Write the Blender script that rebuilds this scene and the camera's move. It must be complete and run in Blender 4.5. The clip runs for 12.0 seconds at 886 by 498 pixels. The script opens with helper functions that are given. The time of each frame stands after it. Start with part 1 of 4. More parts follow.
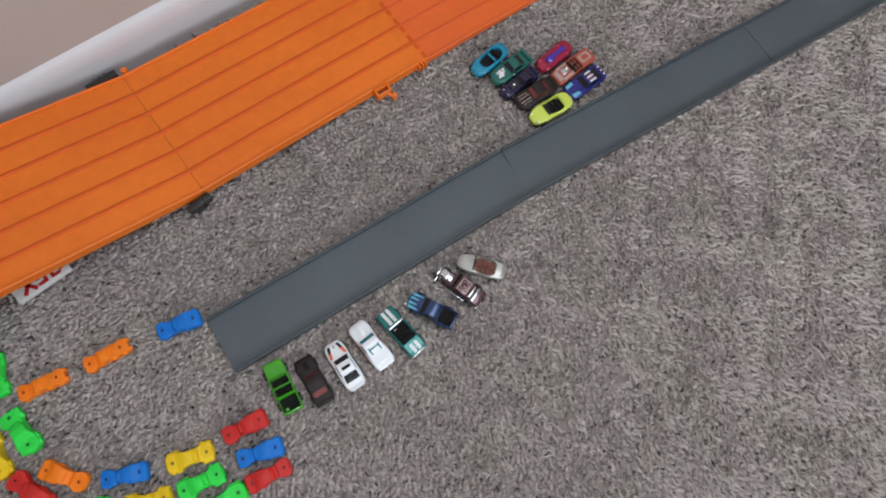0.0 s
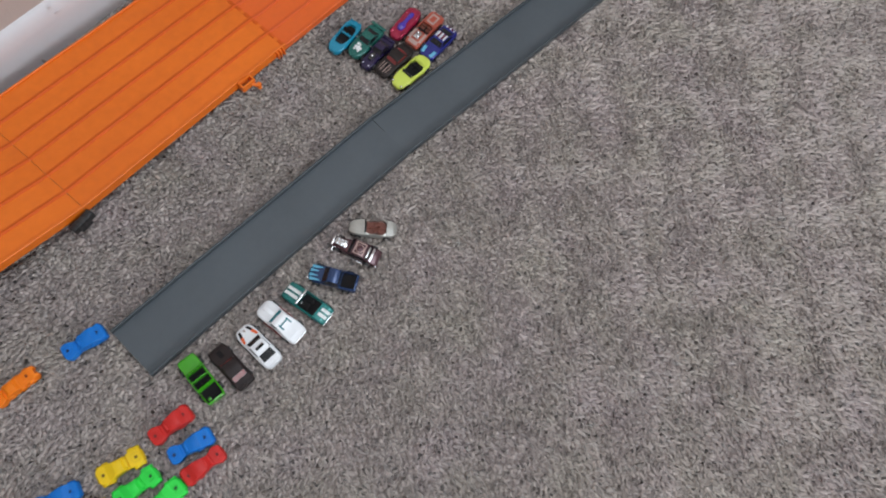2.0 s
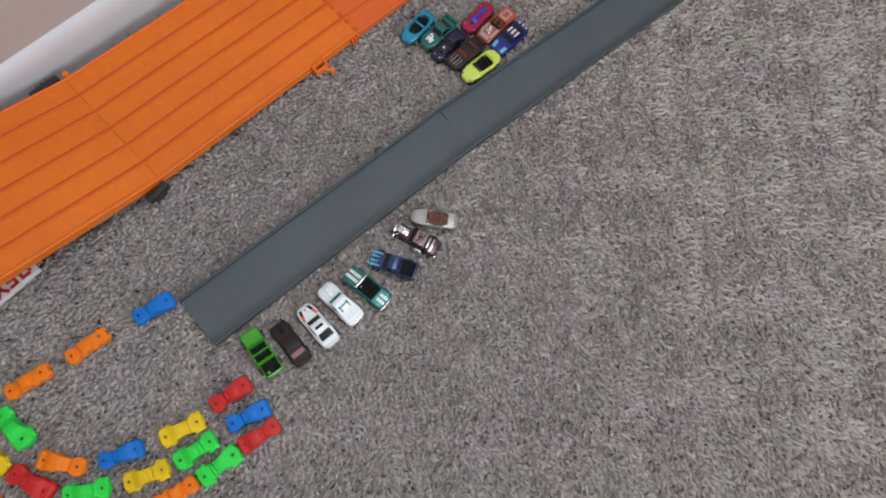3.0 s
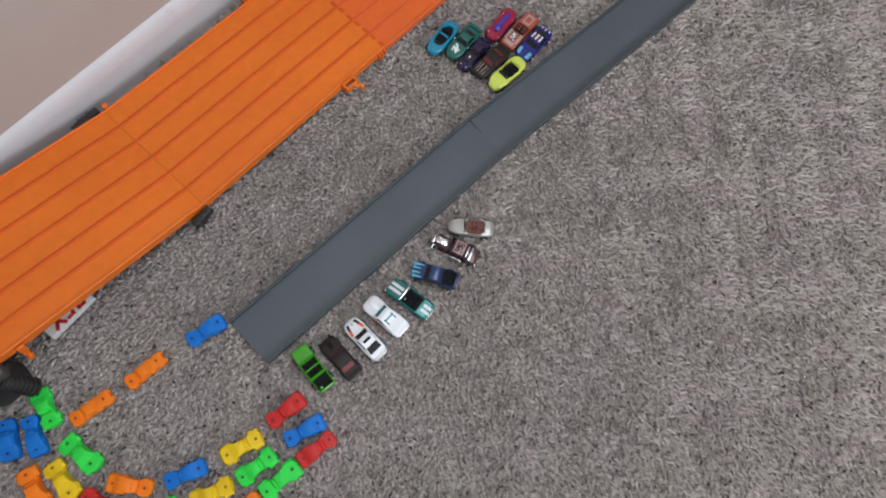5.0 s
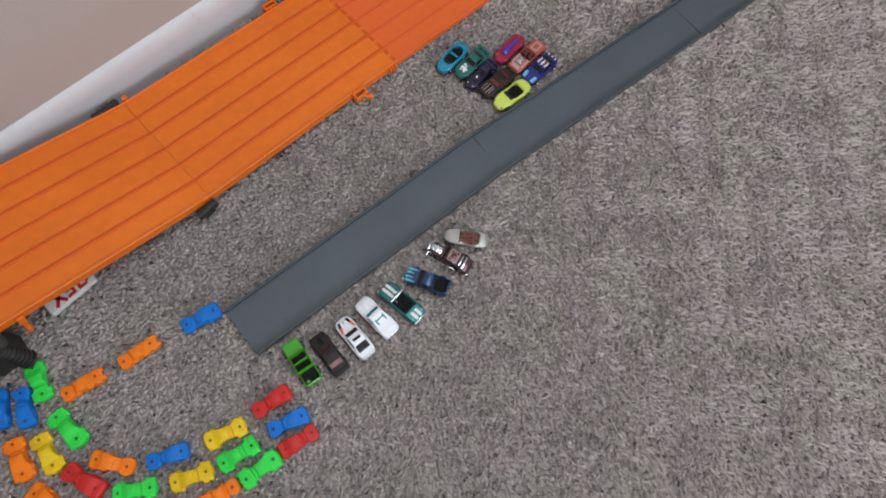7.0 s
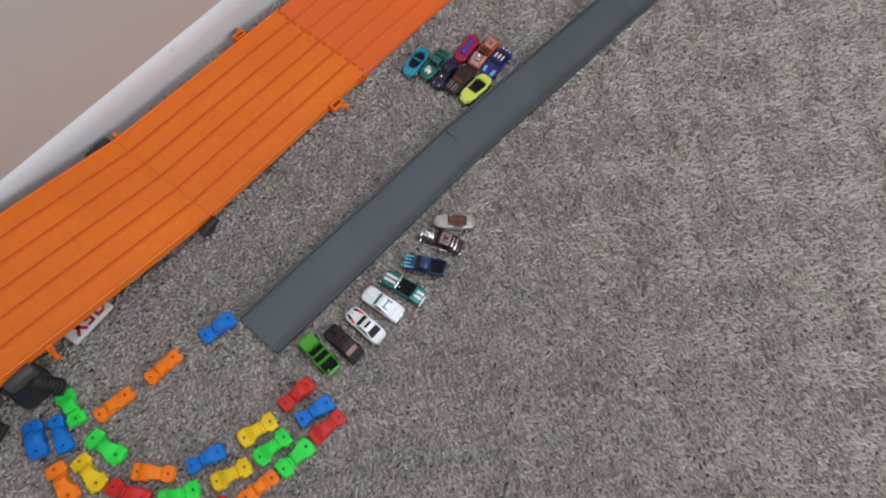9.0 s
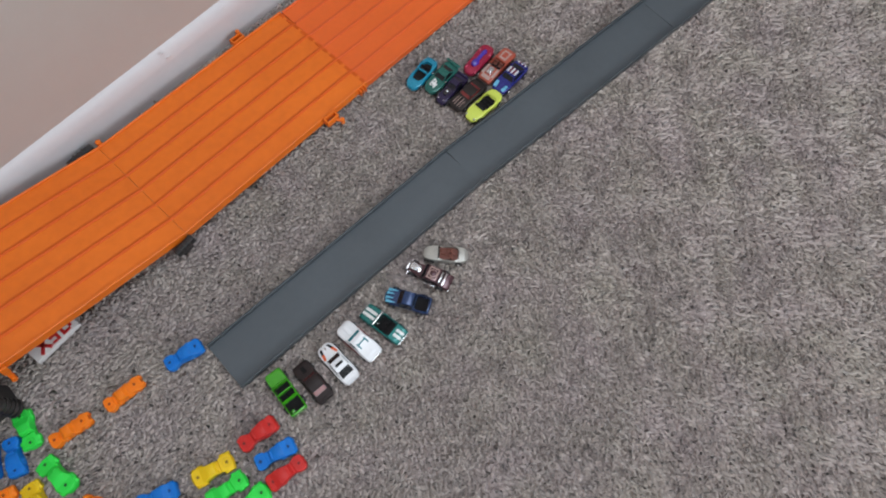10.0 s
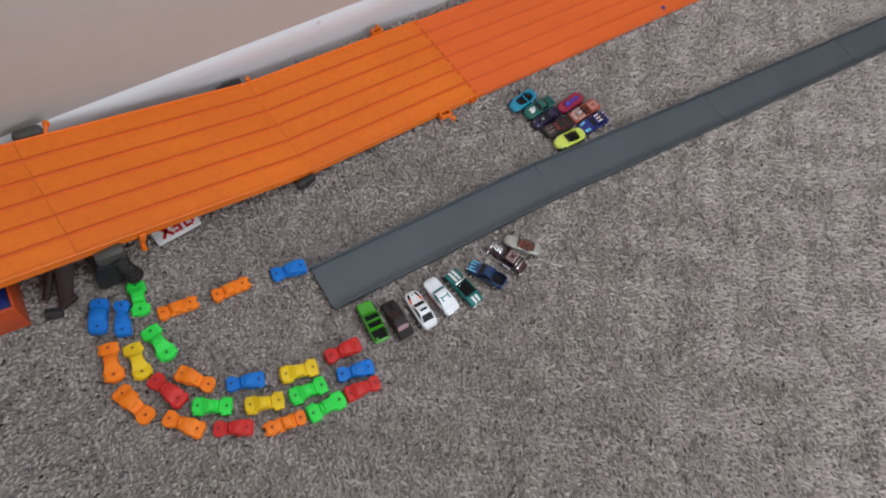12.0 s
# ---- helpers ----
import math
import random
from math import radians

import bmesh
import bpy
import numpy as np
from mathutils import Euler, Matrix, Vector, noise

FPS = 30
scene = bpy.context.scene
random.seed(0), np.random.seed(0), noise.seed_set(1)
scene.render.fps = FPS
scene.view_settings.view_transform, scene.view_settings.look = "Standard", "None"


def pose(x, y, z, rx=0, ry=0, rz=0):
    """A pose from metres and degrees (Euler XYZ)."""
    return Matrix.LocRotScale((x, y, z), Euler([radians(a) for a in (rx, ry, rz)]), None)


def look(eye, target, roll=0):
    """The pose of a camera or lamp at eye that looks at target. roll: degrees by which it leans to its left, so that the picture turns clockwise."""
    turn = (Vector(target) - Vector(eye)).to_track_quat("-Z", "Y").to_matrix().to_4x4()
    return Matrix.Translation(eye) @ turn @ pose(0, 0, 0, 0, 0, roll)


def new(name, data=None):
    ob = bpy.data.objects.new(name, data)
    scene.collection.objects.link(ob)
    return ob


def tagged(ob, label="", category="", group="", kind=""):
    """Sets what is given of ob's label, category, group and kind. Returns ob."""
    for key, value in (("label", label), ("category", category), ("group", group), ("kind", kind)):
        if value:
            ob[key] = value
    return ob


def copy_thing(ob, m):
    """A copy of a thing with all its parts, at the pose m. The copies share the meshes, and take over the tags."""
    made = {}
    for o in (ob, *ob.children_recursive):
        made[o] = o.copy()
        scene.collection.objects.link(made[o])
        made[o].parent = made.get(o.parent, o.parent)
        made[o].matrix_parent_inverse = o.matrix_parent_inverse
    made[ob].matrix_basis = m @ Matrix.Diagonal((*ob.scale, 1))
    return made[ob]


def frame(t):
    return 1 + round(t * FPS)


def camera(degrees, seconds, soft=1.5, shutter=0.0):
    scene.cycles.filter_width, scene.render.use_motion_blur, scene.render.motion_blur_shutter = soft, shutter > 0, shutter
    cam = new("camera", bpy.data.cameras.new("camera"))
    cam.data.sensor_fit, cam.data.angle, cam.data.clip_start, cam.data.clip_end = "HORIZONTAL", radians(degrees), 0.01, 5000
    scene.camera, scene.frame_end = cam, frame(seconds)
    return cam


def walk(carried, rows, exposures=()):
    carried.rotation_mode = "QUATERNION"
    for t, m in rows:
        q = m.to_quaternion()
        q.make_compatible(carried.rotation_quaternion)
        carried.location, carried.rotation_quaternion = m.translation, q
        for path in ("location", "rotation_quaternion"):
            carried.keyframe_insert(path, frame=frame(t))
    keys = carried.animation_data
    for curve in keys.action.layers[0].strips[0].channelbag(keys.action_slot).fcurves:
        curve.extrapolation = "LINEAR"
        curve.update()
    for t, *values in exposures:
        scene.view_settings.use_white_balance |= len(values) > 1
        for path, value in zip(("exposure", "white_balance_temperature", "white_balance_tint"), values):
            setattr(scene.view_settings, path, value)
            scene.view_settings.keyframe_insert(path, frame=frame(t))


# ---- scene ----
cam = camera(67.9, 12.0, soft=2.0)
PATH = [
    (0, (0.113, -0.283, 0.9), (0.565, 0.14, -1.002), 14.6),
    (0.5, (0.026, -0.317, 0.935), (0.59, 0.068, -0.945), 18.1),
    (1, (-0.094, -0.347, 0.969), (0.561, 0.026, -0.884), 12.6),
    (1.2, (-0.104, -0.353, 0.969), (0.611, -0.074, -0.878), 18.3),
    (1.5, (-0.043, -0.402, 0.937), (0.641, -0.122, -0.922), 16.0),
    (2, (0.101, -0.378, 0.926), (0.731, -0.076, -0.948), 19.5),
    (2.5, (0.135, -0.354, 0.926), (0.688, 0.01, -0.962), 15.6),
    (2.7, (0.093, -0.344, 0.936), (0.628, 0.009, -0.959), 17.0),
    (4.3, (0.051, -0.345, 0.944), (0.622, -0.067, -0.953), 17.5),
    (4.5, (0.087, -0.358, 0.929), (0.593, -0.006, -0.973), 10.1),
    (5, (0.055, -0.298, 0.964), (0.547, 0.037, -0.945), 12.6),
    (5.5, (-0.054, -0.263, 0.993), (0.547, -0.022, -0.899), 18.0),
    (6, (-0.145, -0.226, 1.017), (0.574, -0.119, -0.846), 29.5),
    (6.5, (-0.115, -0.281, 1.017), (0.633, -0.164, -0.835), 30.9),
    (6.7, (-0.05, -0.308, 1.004), (0.61, -0.105, -0.873), 28.0),
    (7, (0.034, -0.348, 0.977), (0.58, 0.082, -0.898), 12.8),
    (7.2, (0.063, -0.35, 0.97), (0.567, 0.152, -0.899), 8.6),
    (8.8, (-0.077, -0.374, 1.025), (0.584, 0.045, -0.816), 10.4),
    (9, (-0.066, -0.385, 1.018), (0.61, 0.034, -0.817), 10.8),
    (9.5, (0.001, -0.43, 0.992), (0.657, -0.002, -0.848), 10.3),
    (9.7, (0.037, -0.415, 0.984), (0.614, 0.014, -0.882), 9.0),
    (10, (0.094, -0.388, 0.972), (0.609, 0.119, -0.893), 2.4),
    (10.2, (0.124, -0.345, 0.991), (0.658, 0.223, -0.851), 1.7),
    (10.5, (0.08, -0.349, 0.983), (0.674, 0.312, -0.809), 2.4),
    (11, (-0.058, -0.373, 1.016), (0.624, 0.263, -0.754), 11.1),
    (11.5, (-0.212, -0.4, 1.038), (0.605, 0.182, -0.692), 22.4),
    (12, (-0.242, -0.409, 1.02), (0.553, 0.168, -0.722), 24.0),
]
walk(cam, [(t, look(eye, target, roll)) for t, eye, target, roll in PATH])

# ---------------------------------------------------------------- world and light
world = bpy.data.worlds.new("World")
scene.world = world
world.use_nodes = True
_n = world.node_tree.nodes
_sky = _n.new("ShaderNodeTexSky")
_sky.sky_type = "NISHITA"
_sky.sun_disc = False
_sky.sun_elevation, _sky.sun_rotation = radians(35), radians(200)
world.node_tree.links.new(_sky.outputs[0], _n["Background"].inputs[0])
_n["Background"].inputs[1].default_value = 0.12


def opening_light(name, place, target, width, height, watts, colour):
    data = bpy.data.lights.new(name, "AREA")
    data.shape, data.size, data.size_y = "RECTANGLE", width, height
    data.energy, data.color = watts, colour
    ob = new(name, data)
    ob.matrix_world = look(place, target)
    return ob


ROOM = dict(x0=-1.7, x1=3.6, y0=-2.3, z1=2.44)
UNSEEN_ROOF_OPENING = (-0.15, 1.25, -0.95, 0.05)           # x0, x1, y0, y1 of an unseen ceiling opening, added for light from above
# added overhead lamp; no roof window is seen here
opening_light("added_roof_light", (0.55, -0.45, ROOM["z1"] + 0.06), (0.55, -0.4499, 0.0), 1.4, 1.0, 24.0, (0.86, 0.94, 1.0))
# window behind the camera is assumed, not seen; it also brightens the long wall
opening_light("unseen_window_light_south", (0.75, ROOM["y0"] - 0.05, 1.5), (0.75, 0.0, 1.7), 2.3, 1.4, 41.0, (0.87, 0.945, 1.0))


# ---------------------------------------------------------------- materials
def principled(name):
    m = bpy.data.materials.new(name)
    m.use_nodes = True
    nt = m.node_tree
    return m, nt, nt.nodes["Principled BSDF"]


def link(nt, a, b):
    nt.links.new(a, b)


def surface(name, colour, rough=0.5, metal=0.0, vary=0.12, scale=30.0, bump=0.0, bump_scale=400.0, coat=0.0, tint=None,
            random_tint=0.0, specular=0.5, sheen=0.0, subsurface=0.0):
    """A paint, plastic, metal or plaster with stains at a large scale, grain at a small one and worn gloss."""
    m, nt, bsdf = principled(name)
    co = nt.nodes.new("ShaderNodeTexCoord")
    big = nt.nodes.new("ShaderNodeTexNoise")
    big.inputs["Scale"].default_value, big.inputs["Detail"].default_value = scale, 5
    fine = nt.nodes.new("ShaderNodeTexNoise")
    fine.inputs["Scale"].default_value, fine.inputs["Detail"].default_value = scale * 14, 3
    link(nt, co.outputs["Object"], big.inputs["Vector"])
    link(nt, co.outputs["Object"], fine.inputs["Vector"])
    both = nt.nodes.new("ShaderNodeMix")
    both.inputs[0].default_value = 0.35
    link(nt, big.outputs["Fac"], both.inputs[2])
    link(nt, fine.outputs["Fac"], both.inputs[3])
    ramp = nt.nodes.new("ShaderNodeValToRGB")
    dark = [c * (1 - vary) for c in colour]
    light = [min(1.0, c * (1 + vary)) for c in (tint or colour)]
    ramp.color_ramp.elements[0].position, ramp.color_ramp.elements[1].position = 0.32, 0.68
    ramp.color_ramp.elements[0].color, ramp.color_ramp.elements[1].color = (*dark, 1), (*light, 1)
    link(nt, both.outputs[0], ramp.inputs[0])
    out = ramp.outputs[0]
    if random_tint:
        info = nt.nodes.new("ShaderNodeObjectInfo")
        hsv = nt.nodes.new("ShaderNodeHueSaturation")
        span = nt.nodes.new("ShaderNodeMapRange")
        span.inputs[3].default_value, span.inputs[4].default_value = 1 - random_tint, 1 + random_tint
        link(nt, info.outputs["Random"], span.inputs[0])
        link(nt, span.outputs[0], hsv.inputs["Value"])
        link(nt, out, hsv.inputs["Color"])
        out = hsv.outputs[0]
    link(nt, out, bsdf.inputs["Base Color"])
    gloss = nt.nodes.new("ShaderNodeMapRange")
    gloss.inputs[3].default_value, gloss.inputs[4].default_value = max(0.03, rough - 0.08), min(1, rough + 0.1)
    link(nt, fine.outputs["Fac"], gloss.inputs[0])
    link(nt, gloss.outputs[0], bsdf.inputs["Roughness"])
    bsdf.inputs["Metallic"].default_value = metal
    bsdf.inputs["Coat Weight"].default_value = coat
    bsdf.inputs["Coat Roughness"].default_value = 0.12
    bsdf.inputs["Specular IOR Level"].default_value = specular
    bsdf.inputs["Sheen Weight"].default_value = sheen
    if subsurface:
        bsdf.inputs["Subsurface Weight"].default_value = subsurface
        bsdf.inputs["Subsurface Radius"].default_value = (0.004, 0.003, 0.002)
        bsdf.inputs["Subsurface Scale"].default_value = 0.5
    if bump:
        rel = nt.nodes.new("ShaderNodeTexNoise")
        rel.inputs["Scale"].default_value, rel.inputs["Detail"].default_value = bump_scale, 4
        link(nt, co.outputs["Object"], rel.inputs["Vector"])
        b = nt.nodes.new("ShaderNodeBump")
        b.inputs["Strength"].default_value, b.inputs["Distance"].default_value = bump, 0.001
        link(nt, rel.outputs["Fac"], b.inputs["Height"])
        link(nt, b.outputs[0], bsdf.inputs["Normal"])
    return m


def carpet_material(name, per_tuft):
    """Cut pile of mixed beige, taupe and dark brown yarn, with broad brushed patches."""
    m, nt, bsdf = principled(name)
    co = nt.nodes.new("ShaderNodeTexCoord")
    patch = nt.nodes.new("ShaderNodeTexNoise")
    patch.inputs["Scale"].default_value, patch.inputs["Detail"].default_value = 3.5, 4
    mott = nt.nodes.new("ShaderNodeTexNoise")
    mott.inputs["Scale"].default_value, mott.inputs["Detail"].default_value = 55, 3
    link(nt, co.outputs["Object"], patch.inputs["Vector"])
    link(nt, co.outputs["Object"], mott.inputs["Vector"])
    ramp = nt.nodes.new("ShaderNodeValToRGB")
    els = ramp.color_ramp.elements
    els[0].position, els[0].color = 0.0, (0.25, 0.211, 0.195, 1)
    els[1].position, els[1].color = 1.0, (0.62, 0.559, 0.526, 1)
    for p, c in ((0.16, (0.33, 0.283, 0.264, 1)), (0.5, (0.46, 0.402, 0.376, 1)), (0.8, (0.55, 0.49, 0.46, 1))):
        e = els.new(p)
        e.color = c
    mix = nt.nodes.new("ShaderNodeMath")
    mix.operation = "MULTIPLY_ADD"
    if per_tuft:
        geo = nt.nodes.new("ShaderNodeNewGeometry")
        link(nt, geo.outputs["Random Per Island"], mix.inputs[0])
        mix.inputs[1].default_value = 0.38
    else:
        grain = nt.nodes.new("ShaderNodeTexNoise")
        grain.inputs["Scale"].default_value = 260
        link(nt, co.outputs["Object"], grain.inputs["Vector"])
        link(nt, grain.outputs["Fac"], mix.inputs[0])
        mix.inputs[1].default_value = 0.6
    half = nt.nodes.new("ShaderNodeMath")
    half.operation = "MULTIPLY_ADD"
    link(nt, mott.outputs["Fac"], half.inputs[0])
    half.inputs[1].default_value, half.inputs[2].default_value = 1.0, -0.06
    link(nt, half.outputs[0], mix.inputs[2])
    link(nt, mix.outputs[0], ramp.inputs[0])
    hsv = nt.nodes.new("ShaderNodeHueSaturation")
    span = nt.nodes.new("ShaderNodeMapRange")
    span.inputs[1].default_value, span.inputs[2].default_value = 0.3, 0.7
    span.inputs[3].default_value, span.inputs[4].default_value = 1.07, 1.19
    link(nt, patch.outputs["Fac"], span.inputs[0])
    link(nt, span.outputs[0], hsv.inputs["Value"])
    link(nt, ramp.outputs[0], hsv.inputs["Color"])
    # yarn drifts between a mauve and an olive cast in hand-sized patches
    drift = nt.nodes.new("ShaderNodeTexNoise")
    drift.inputs["Scale"].default_value, drift.inputs["Detail"].default_value = 11, 5
    link(nt, co.outputs["Object"], drift.inputs["Vector"])
    cast = nt.nodes.new("ShaderNodeValToRGB")
    cast.color_ramp.elements[0].position, cast.color_ramp.elements[0].color = 0.30, (1.0, 0.948, 0.985, 1)
    cast.color_ramp.elements[1].position, cast.color_ramp.elements[1].color = 0.70, (0.975, 0.970, 0.92, 1)
    link(nt, drift.outputs["Fac"], cast.inputs[0])
    both = nt.nodes.new("ShaderNodeMix")
    both.data_type, both.blend_type = "RGBA", "MULTIPLY"
    both.inputs[0].default_value = 1.0
    link(nt, hsv.outputs[0], both.inputs[6])
    link(nt, cast.outputs[0], both.inputs[7])
    link(nt, both.outputs[2], bsdf.inputs["Base Color"])
    if not per_tuft:
        loops = nt.nodes.new("ShaderNodeTexVoronoi")
        loops.inputs["Scale"].default_value = 190
        link(nt, co.outputs["Object"], loops.inputs["Vector"])
        rel = nt.nodes.new("ShaderNodeBump")
        rel.inputs["Strength"].default_value, rel.inputs["Distance"].default_value = 1.0, 0.006
        link(nt, loops.outputs["Distance"], rel.inputs["Height"])
        link(nt, rel.outputs[0], bsdf.inputs["Normal"])
        span.inputs[3].default_value, span.inputs[4].default_value = 0.68, 0.79
    bsdf.inputs["Roughness"].default_value = 0.9
    bsdf.inputs["Specular IOR Level"].default_value = 0.15
    bsdf.inputs["Sheen Weight"].default_value = 0.25
    return m


M_PILE = carpet_material("carpet_yarn", True)
M_BACK = carpet_material("carpet_backing", False)
M_WALL = surface("greige_wall_paint", (0.50, 0.443, 0.408), 0.65, vary=0.04, scale=2.0, bump=0.25, bump_scale=160)
M_TRIM = surface("white_trim_paint", (0.64, 0.625, 0.645), 0.38, vary=0.04, scale=6, bump=0.1, bump_scale=60)
M_CEIL = surface("ceiling_paint", (0.8, 0.79, 0.77), 0.9, vary=0.03, scale=3, bump=0.3, bump_scale=120)
M_GREY = surface("grey_track_plastic", (0.077, 0.090, 0.103), 0.47, vary=0.10, scale=8, bump=0.12, bump_scale=250, specular=0.5)
# darker copy of the deck grey: shade on the lip faces is in the colour
M_GREY_SHADED = surface("shaded_grey_rail_plastic", (0.052, 0.063, 0.072), 0.45, vary=0.12, scale=12, bump=0.1, bump_scale=250)
M_ORANGE = surface("orange_track_plastic", (0.79, 0.150, 0.006), 0.45, vary=0.08, scale=5, bump=0.12, bump_scale=180, tint=(0.83, 0.178, 0.009))
# deck orange darkened: shadow lines along the raised dividers are painted in
M_ORANGE_RIB_SHADE = surface("orange_rib_shade_plastic", (0.66, 0.098, 0.006), 0.55, vary=0.08, scale=12, specular=0.3)
M_ORANGE2 = surface("bright_orange_track_plastic", (0.80, 0.132, 0.018), 0.40, vary=0.07, scale=7, bump=0.12, bump_scale=180)
# bright section's dividers, their shadow lines likewise put into the colour
M_ORANGE2_RIB_SHADE = surface("bright_orange_rib_shade_plastic", (0.70, 0.100, 0.012), 0.5, vary=0.07, scale=12)
M_BLACKP = surface("black_clip_plastic", (0.022, 0.021, 0.022), 0.42, vary=0.2, scale=60)
M_CAP = surface("dusty_grey_plastic", (0.060, 0.058, 0.052), 0.5, vary=0.2, scale=50)
M_STRUT = surface("charcoal_strut_plastic", (0.032, 0.029, 0.028), 0.38, vary=0.2, scale=50)
M_MAROON = surface("dark_brown_plastic", (0.030, 0.013, 0.009), 0.6, vary=0.2, scale=40)
M_LINT = surface("dark_lint", (0.02, 0.018, 0.02), 0.9)
M_CARD = surface("white_card", (0.78, 0.76, 0.75), 0.55, vary=0.05, scale=30)
M_RED_INK = surface("red_ink", (0.62, 0.03, 0.035), 0.5, vary=0.08)
M_BOX_ORANGE = surface("red_orange_plastic", (0.55, 0.075, 0.015), 0.4, vary=0.08, scale=20)
M_BOX_BLUE = surface("deep_blue_plastic", (0.015, 0.03, 0.22), 0.35, vary=0.1, scale=30)
M_TYRE = surface("black_tyre_plastic", (0.015, 0.015, 0.016), 0.5, vary=0.2, scale=200)
M_CHROME = surface("chrome_plate", (0.72, 0.72, 0.74), 0.18, metal=1.0, vary=0.08, scale=150)
M_DARK = surface("matte_black_interior", (0.012, 0.011, 0.012), 0.75, vary=0.25, scale=200, specular=0.15)
M_GLASS = surface("smoked_window_plastic", (0.010, 0.011, 0.014), 0.2, vary=0.2, scale=100, coat=0.15, specular=0.35)
M_WHITE_INK = surface("white_print", (0.75, 0.76, 0.76), 0.4, vary=0.05, scale=200)

PLASTIC = {
    "red": surface("red_plastic", (0.60, 0.028, 0.024), 0.44, vary=0.08, scale=60, bump=0.1, bump_scale=300, subsurface=0.12, specular=0.3, random_tint=0.06),
    "blue": surface("blue_plastic", (0.008, 0.175, 0.60), 0.44, vary=0.08, scale=60, bump=0.1, bump_scale=300, subsurface=0.12, specular=0.3, random_tint=0.07),
    "green": surface("green_plastic", (0.035, 0.72, 0.08), 0.44, vary=0.08, scale=60, bump=0.1, bump_scale=300, subsurface=0.15, specular=0.3, random_tint=0.06),
    "yellow": surface("yellow_plastic", (0.84, 0.56, 0.014), 0.44, vary=0.08, scale=60, bump=0.1, bump_scale=300, subsurface=0.15, specular=0.3, random_tint=0.05),
    "orange": surface("orange_plastic", (0.97, 0.225, 0.012), 0.44, vary=0.08, scale=60, bump=0.1, bump_scale=300, subsurface=0.15, specular=0.3, random_tint=0.05),
}
# darker plug colours that paint the shade inside the peg holes
HOLE_SHADE = {k: surface(k + "_hole", c, 0.6) for k, c in dict(red=(0.12, 0.008, 0.008), blue=(0.003, 0.025, 0.11), green=(0.005, 0.11, 0.015),
                                                         yellow=(0.2, 0.11, 0.004), orange=(0.27, 0.035, 0.004)).items()}


def car_paint(name, colour, metal=0.0, rough=0.25, flake=0.1):
    return surface(name, colour, rough, metal=metal, vary=flake, scale=180, coat=0.5)


# ---------------------------------------------------------------- mesh helpers
def finish(bm, name, material, smooth=40.0):
    bmesh.ops.recalc_face_normals(bm, faces=bm.faces)
    me = bpy.data.meshes.new(name)
    bm.to_mesh(me)
    bm.free()
    for m in material if isinstance(material, (list, tuple)) else [material]:
        me.materials.append(m)
    if smooth:
        me.polygons.foreach_set("use_smooth", [True] * len(me.polygons))
        me.set_sharp_from_angle(angle=radians(smooth))
    return me


def part(name, bm, material, parent, label="", smooth=40.0):
    ob = new(name, finish(bm, name, material, smooth))
    ob.parent = parent
    if label:
        ob["label"] = label
    return ob


def thing(name, m, label, category, group="", kind=""):
    ob = new(name)
    ob.empty_display_size = 0.02
    ob.matrix_world = m
    return tagged(ob, label, category, group, kind)


def solo(name, bm, material, label, category, group="", kind="", m=None, smooth=40.0):
    ob = new(name, finish(bm, name, material, smooth))
    if m is not None:
        ob.matrix_world = m
    return tagged(ob, label, category, group, kind)


def add_box(bm, x0, x1, y0, y1, z0, z1, bevel=0.0, m=None):
    r = bmesh.ops.create_cube(bm, size=1)
    t = Matrix.Translation(((x0 + x1) / 2, (y0 + y1) / 2, (z0 + z1) / 2)) @ Matrix.Diagonal((x1 - x0, y1 - y0, z1 - z0, 1))
    bmesh.ops.transform(bm, matrix=t, verts=r["verts"])
    vs = r["verts"]
    if bevel:
        es = list({e for v in vs for e in v.link_edges})
        out = bmesh.ops.bevel(bm, geom=es, offset=bevel, segments=2, affect="EDGES", profile=0.5)
        vs = list({v for f in out["faces"] for v in f.verts} | {v for v in vs if v.is_valid})
    if m is not None:
        bmesh.ops.transform(bm, matrix=m, verts=[v for v in vs if v.is_valid])
    return bm


def box(*a, **k):
    return add_box(bmesh.new(), *a, **k)


def tube(bm, a, b, r0, r1=None, seg=16, caps=True):
    a, b = Vector(a), Vector(b)
    r1 = r0 if r1 is None else r1
    q = (b - a).to_track_quat("Z", "Y").to_matrix()
    rings = []
    for c, r in ((a, r0), (b, r1)):
        rings.append([bm.verts.new(c + q @ Vector((r * math.cos(2 * math.pi * i / seg), r * math.sin(2 * math.pi * i / seg), 0))) for i in range(seg)])
    for i in range(seg):
        bm.faces.new((rings[0][i], rings[0][(i + 1) % seg], rings[1][(i + 1) % seg], rings[1][i]))
    if caps:
        bm.faces.new(rings[0][::-1])
        bm.faces.new(rings[1])
    return bm


def loft(sections):
    """A closed skin through sections, each a list of points, with both ends capped."""
    bm = bmesh.new()
    rings = [[bm.verts.new(p) for p in s] for s in sections]
    n = len(rings[0])
    for a, b in zip(rings, rings[1:]):
        for i in range(n):
            bm.faces.new((a[i], a[(i + 1) % n], b[(i + 1) % n], b[i]))
    bm.faces.new(rings[0][::-1])
    bm.faces.new(rings[-1])
    return bm


def curve_at(table, u):
    us, vs = zip(*table)
    return float(np.interp(u, us, vs))


# ---------------------------------------------------------------- room
WALL_TURN = 4.9                                   # the long wall against the tracks
WALL_FOOT = 0.4016
WALL = pose(0, WALL_FOOT, 0, 0, 0, WALL_TURN)         # its foot, x along the wall
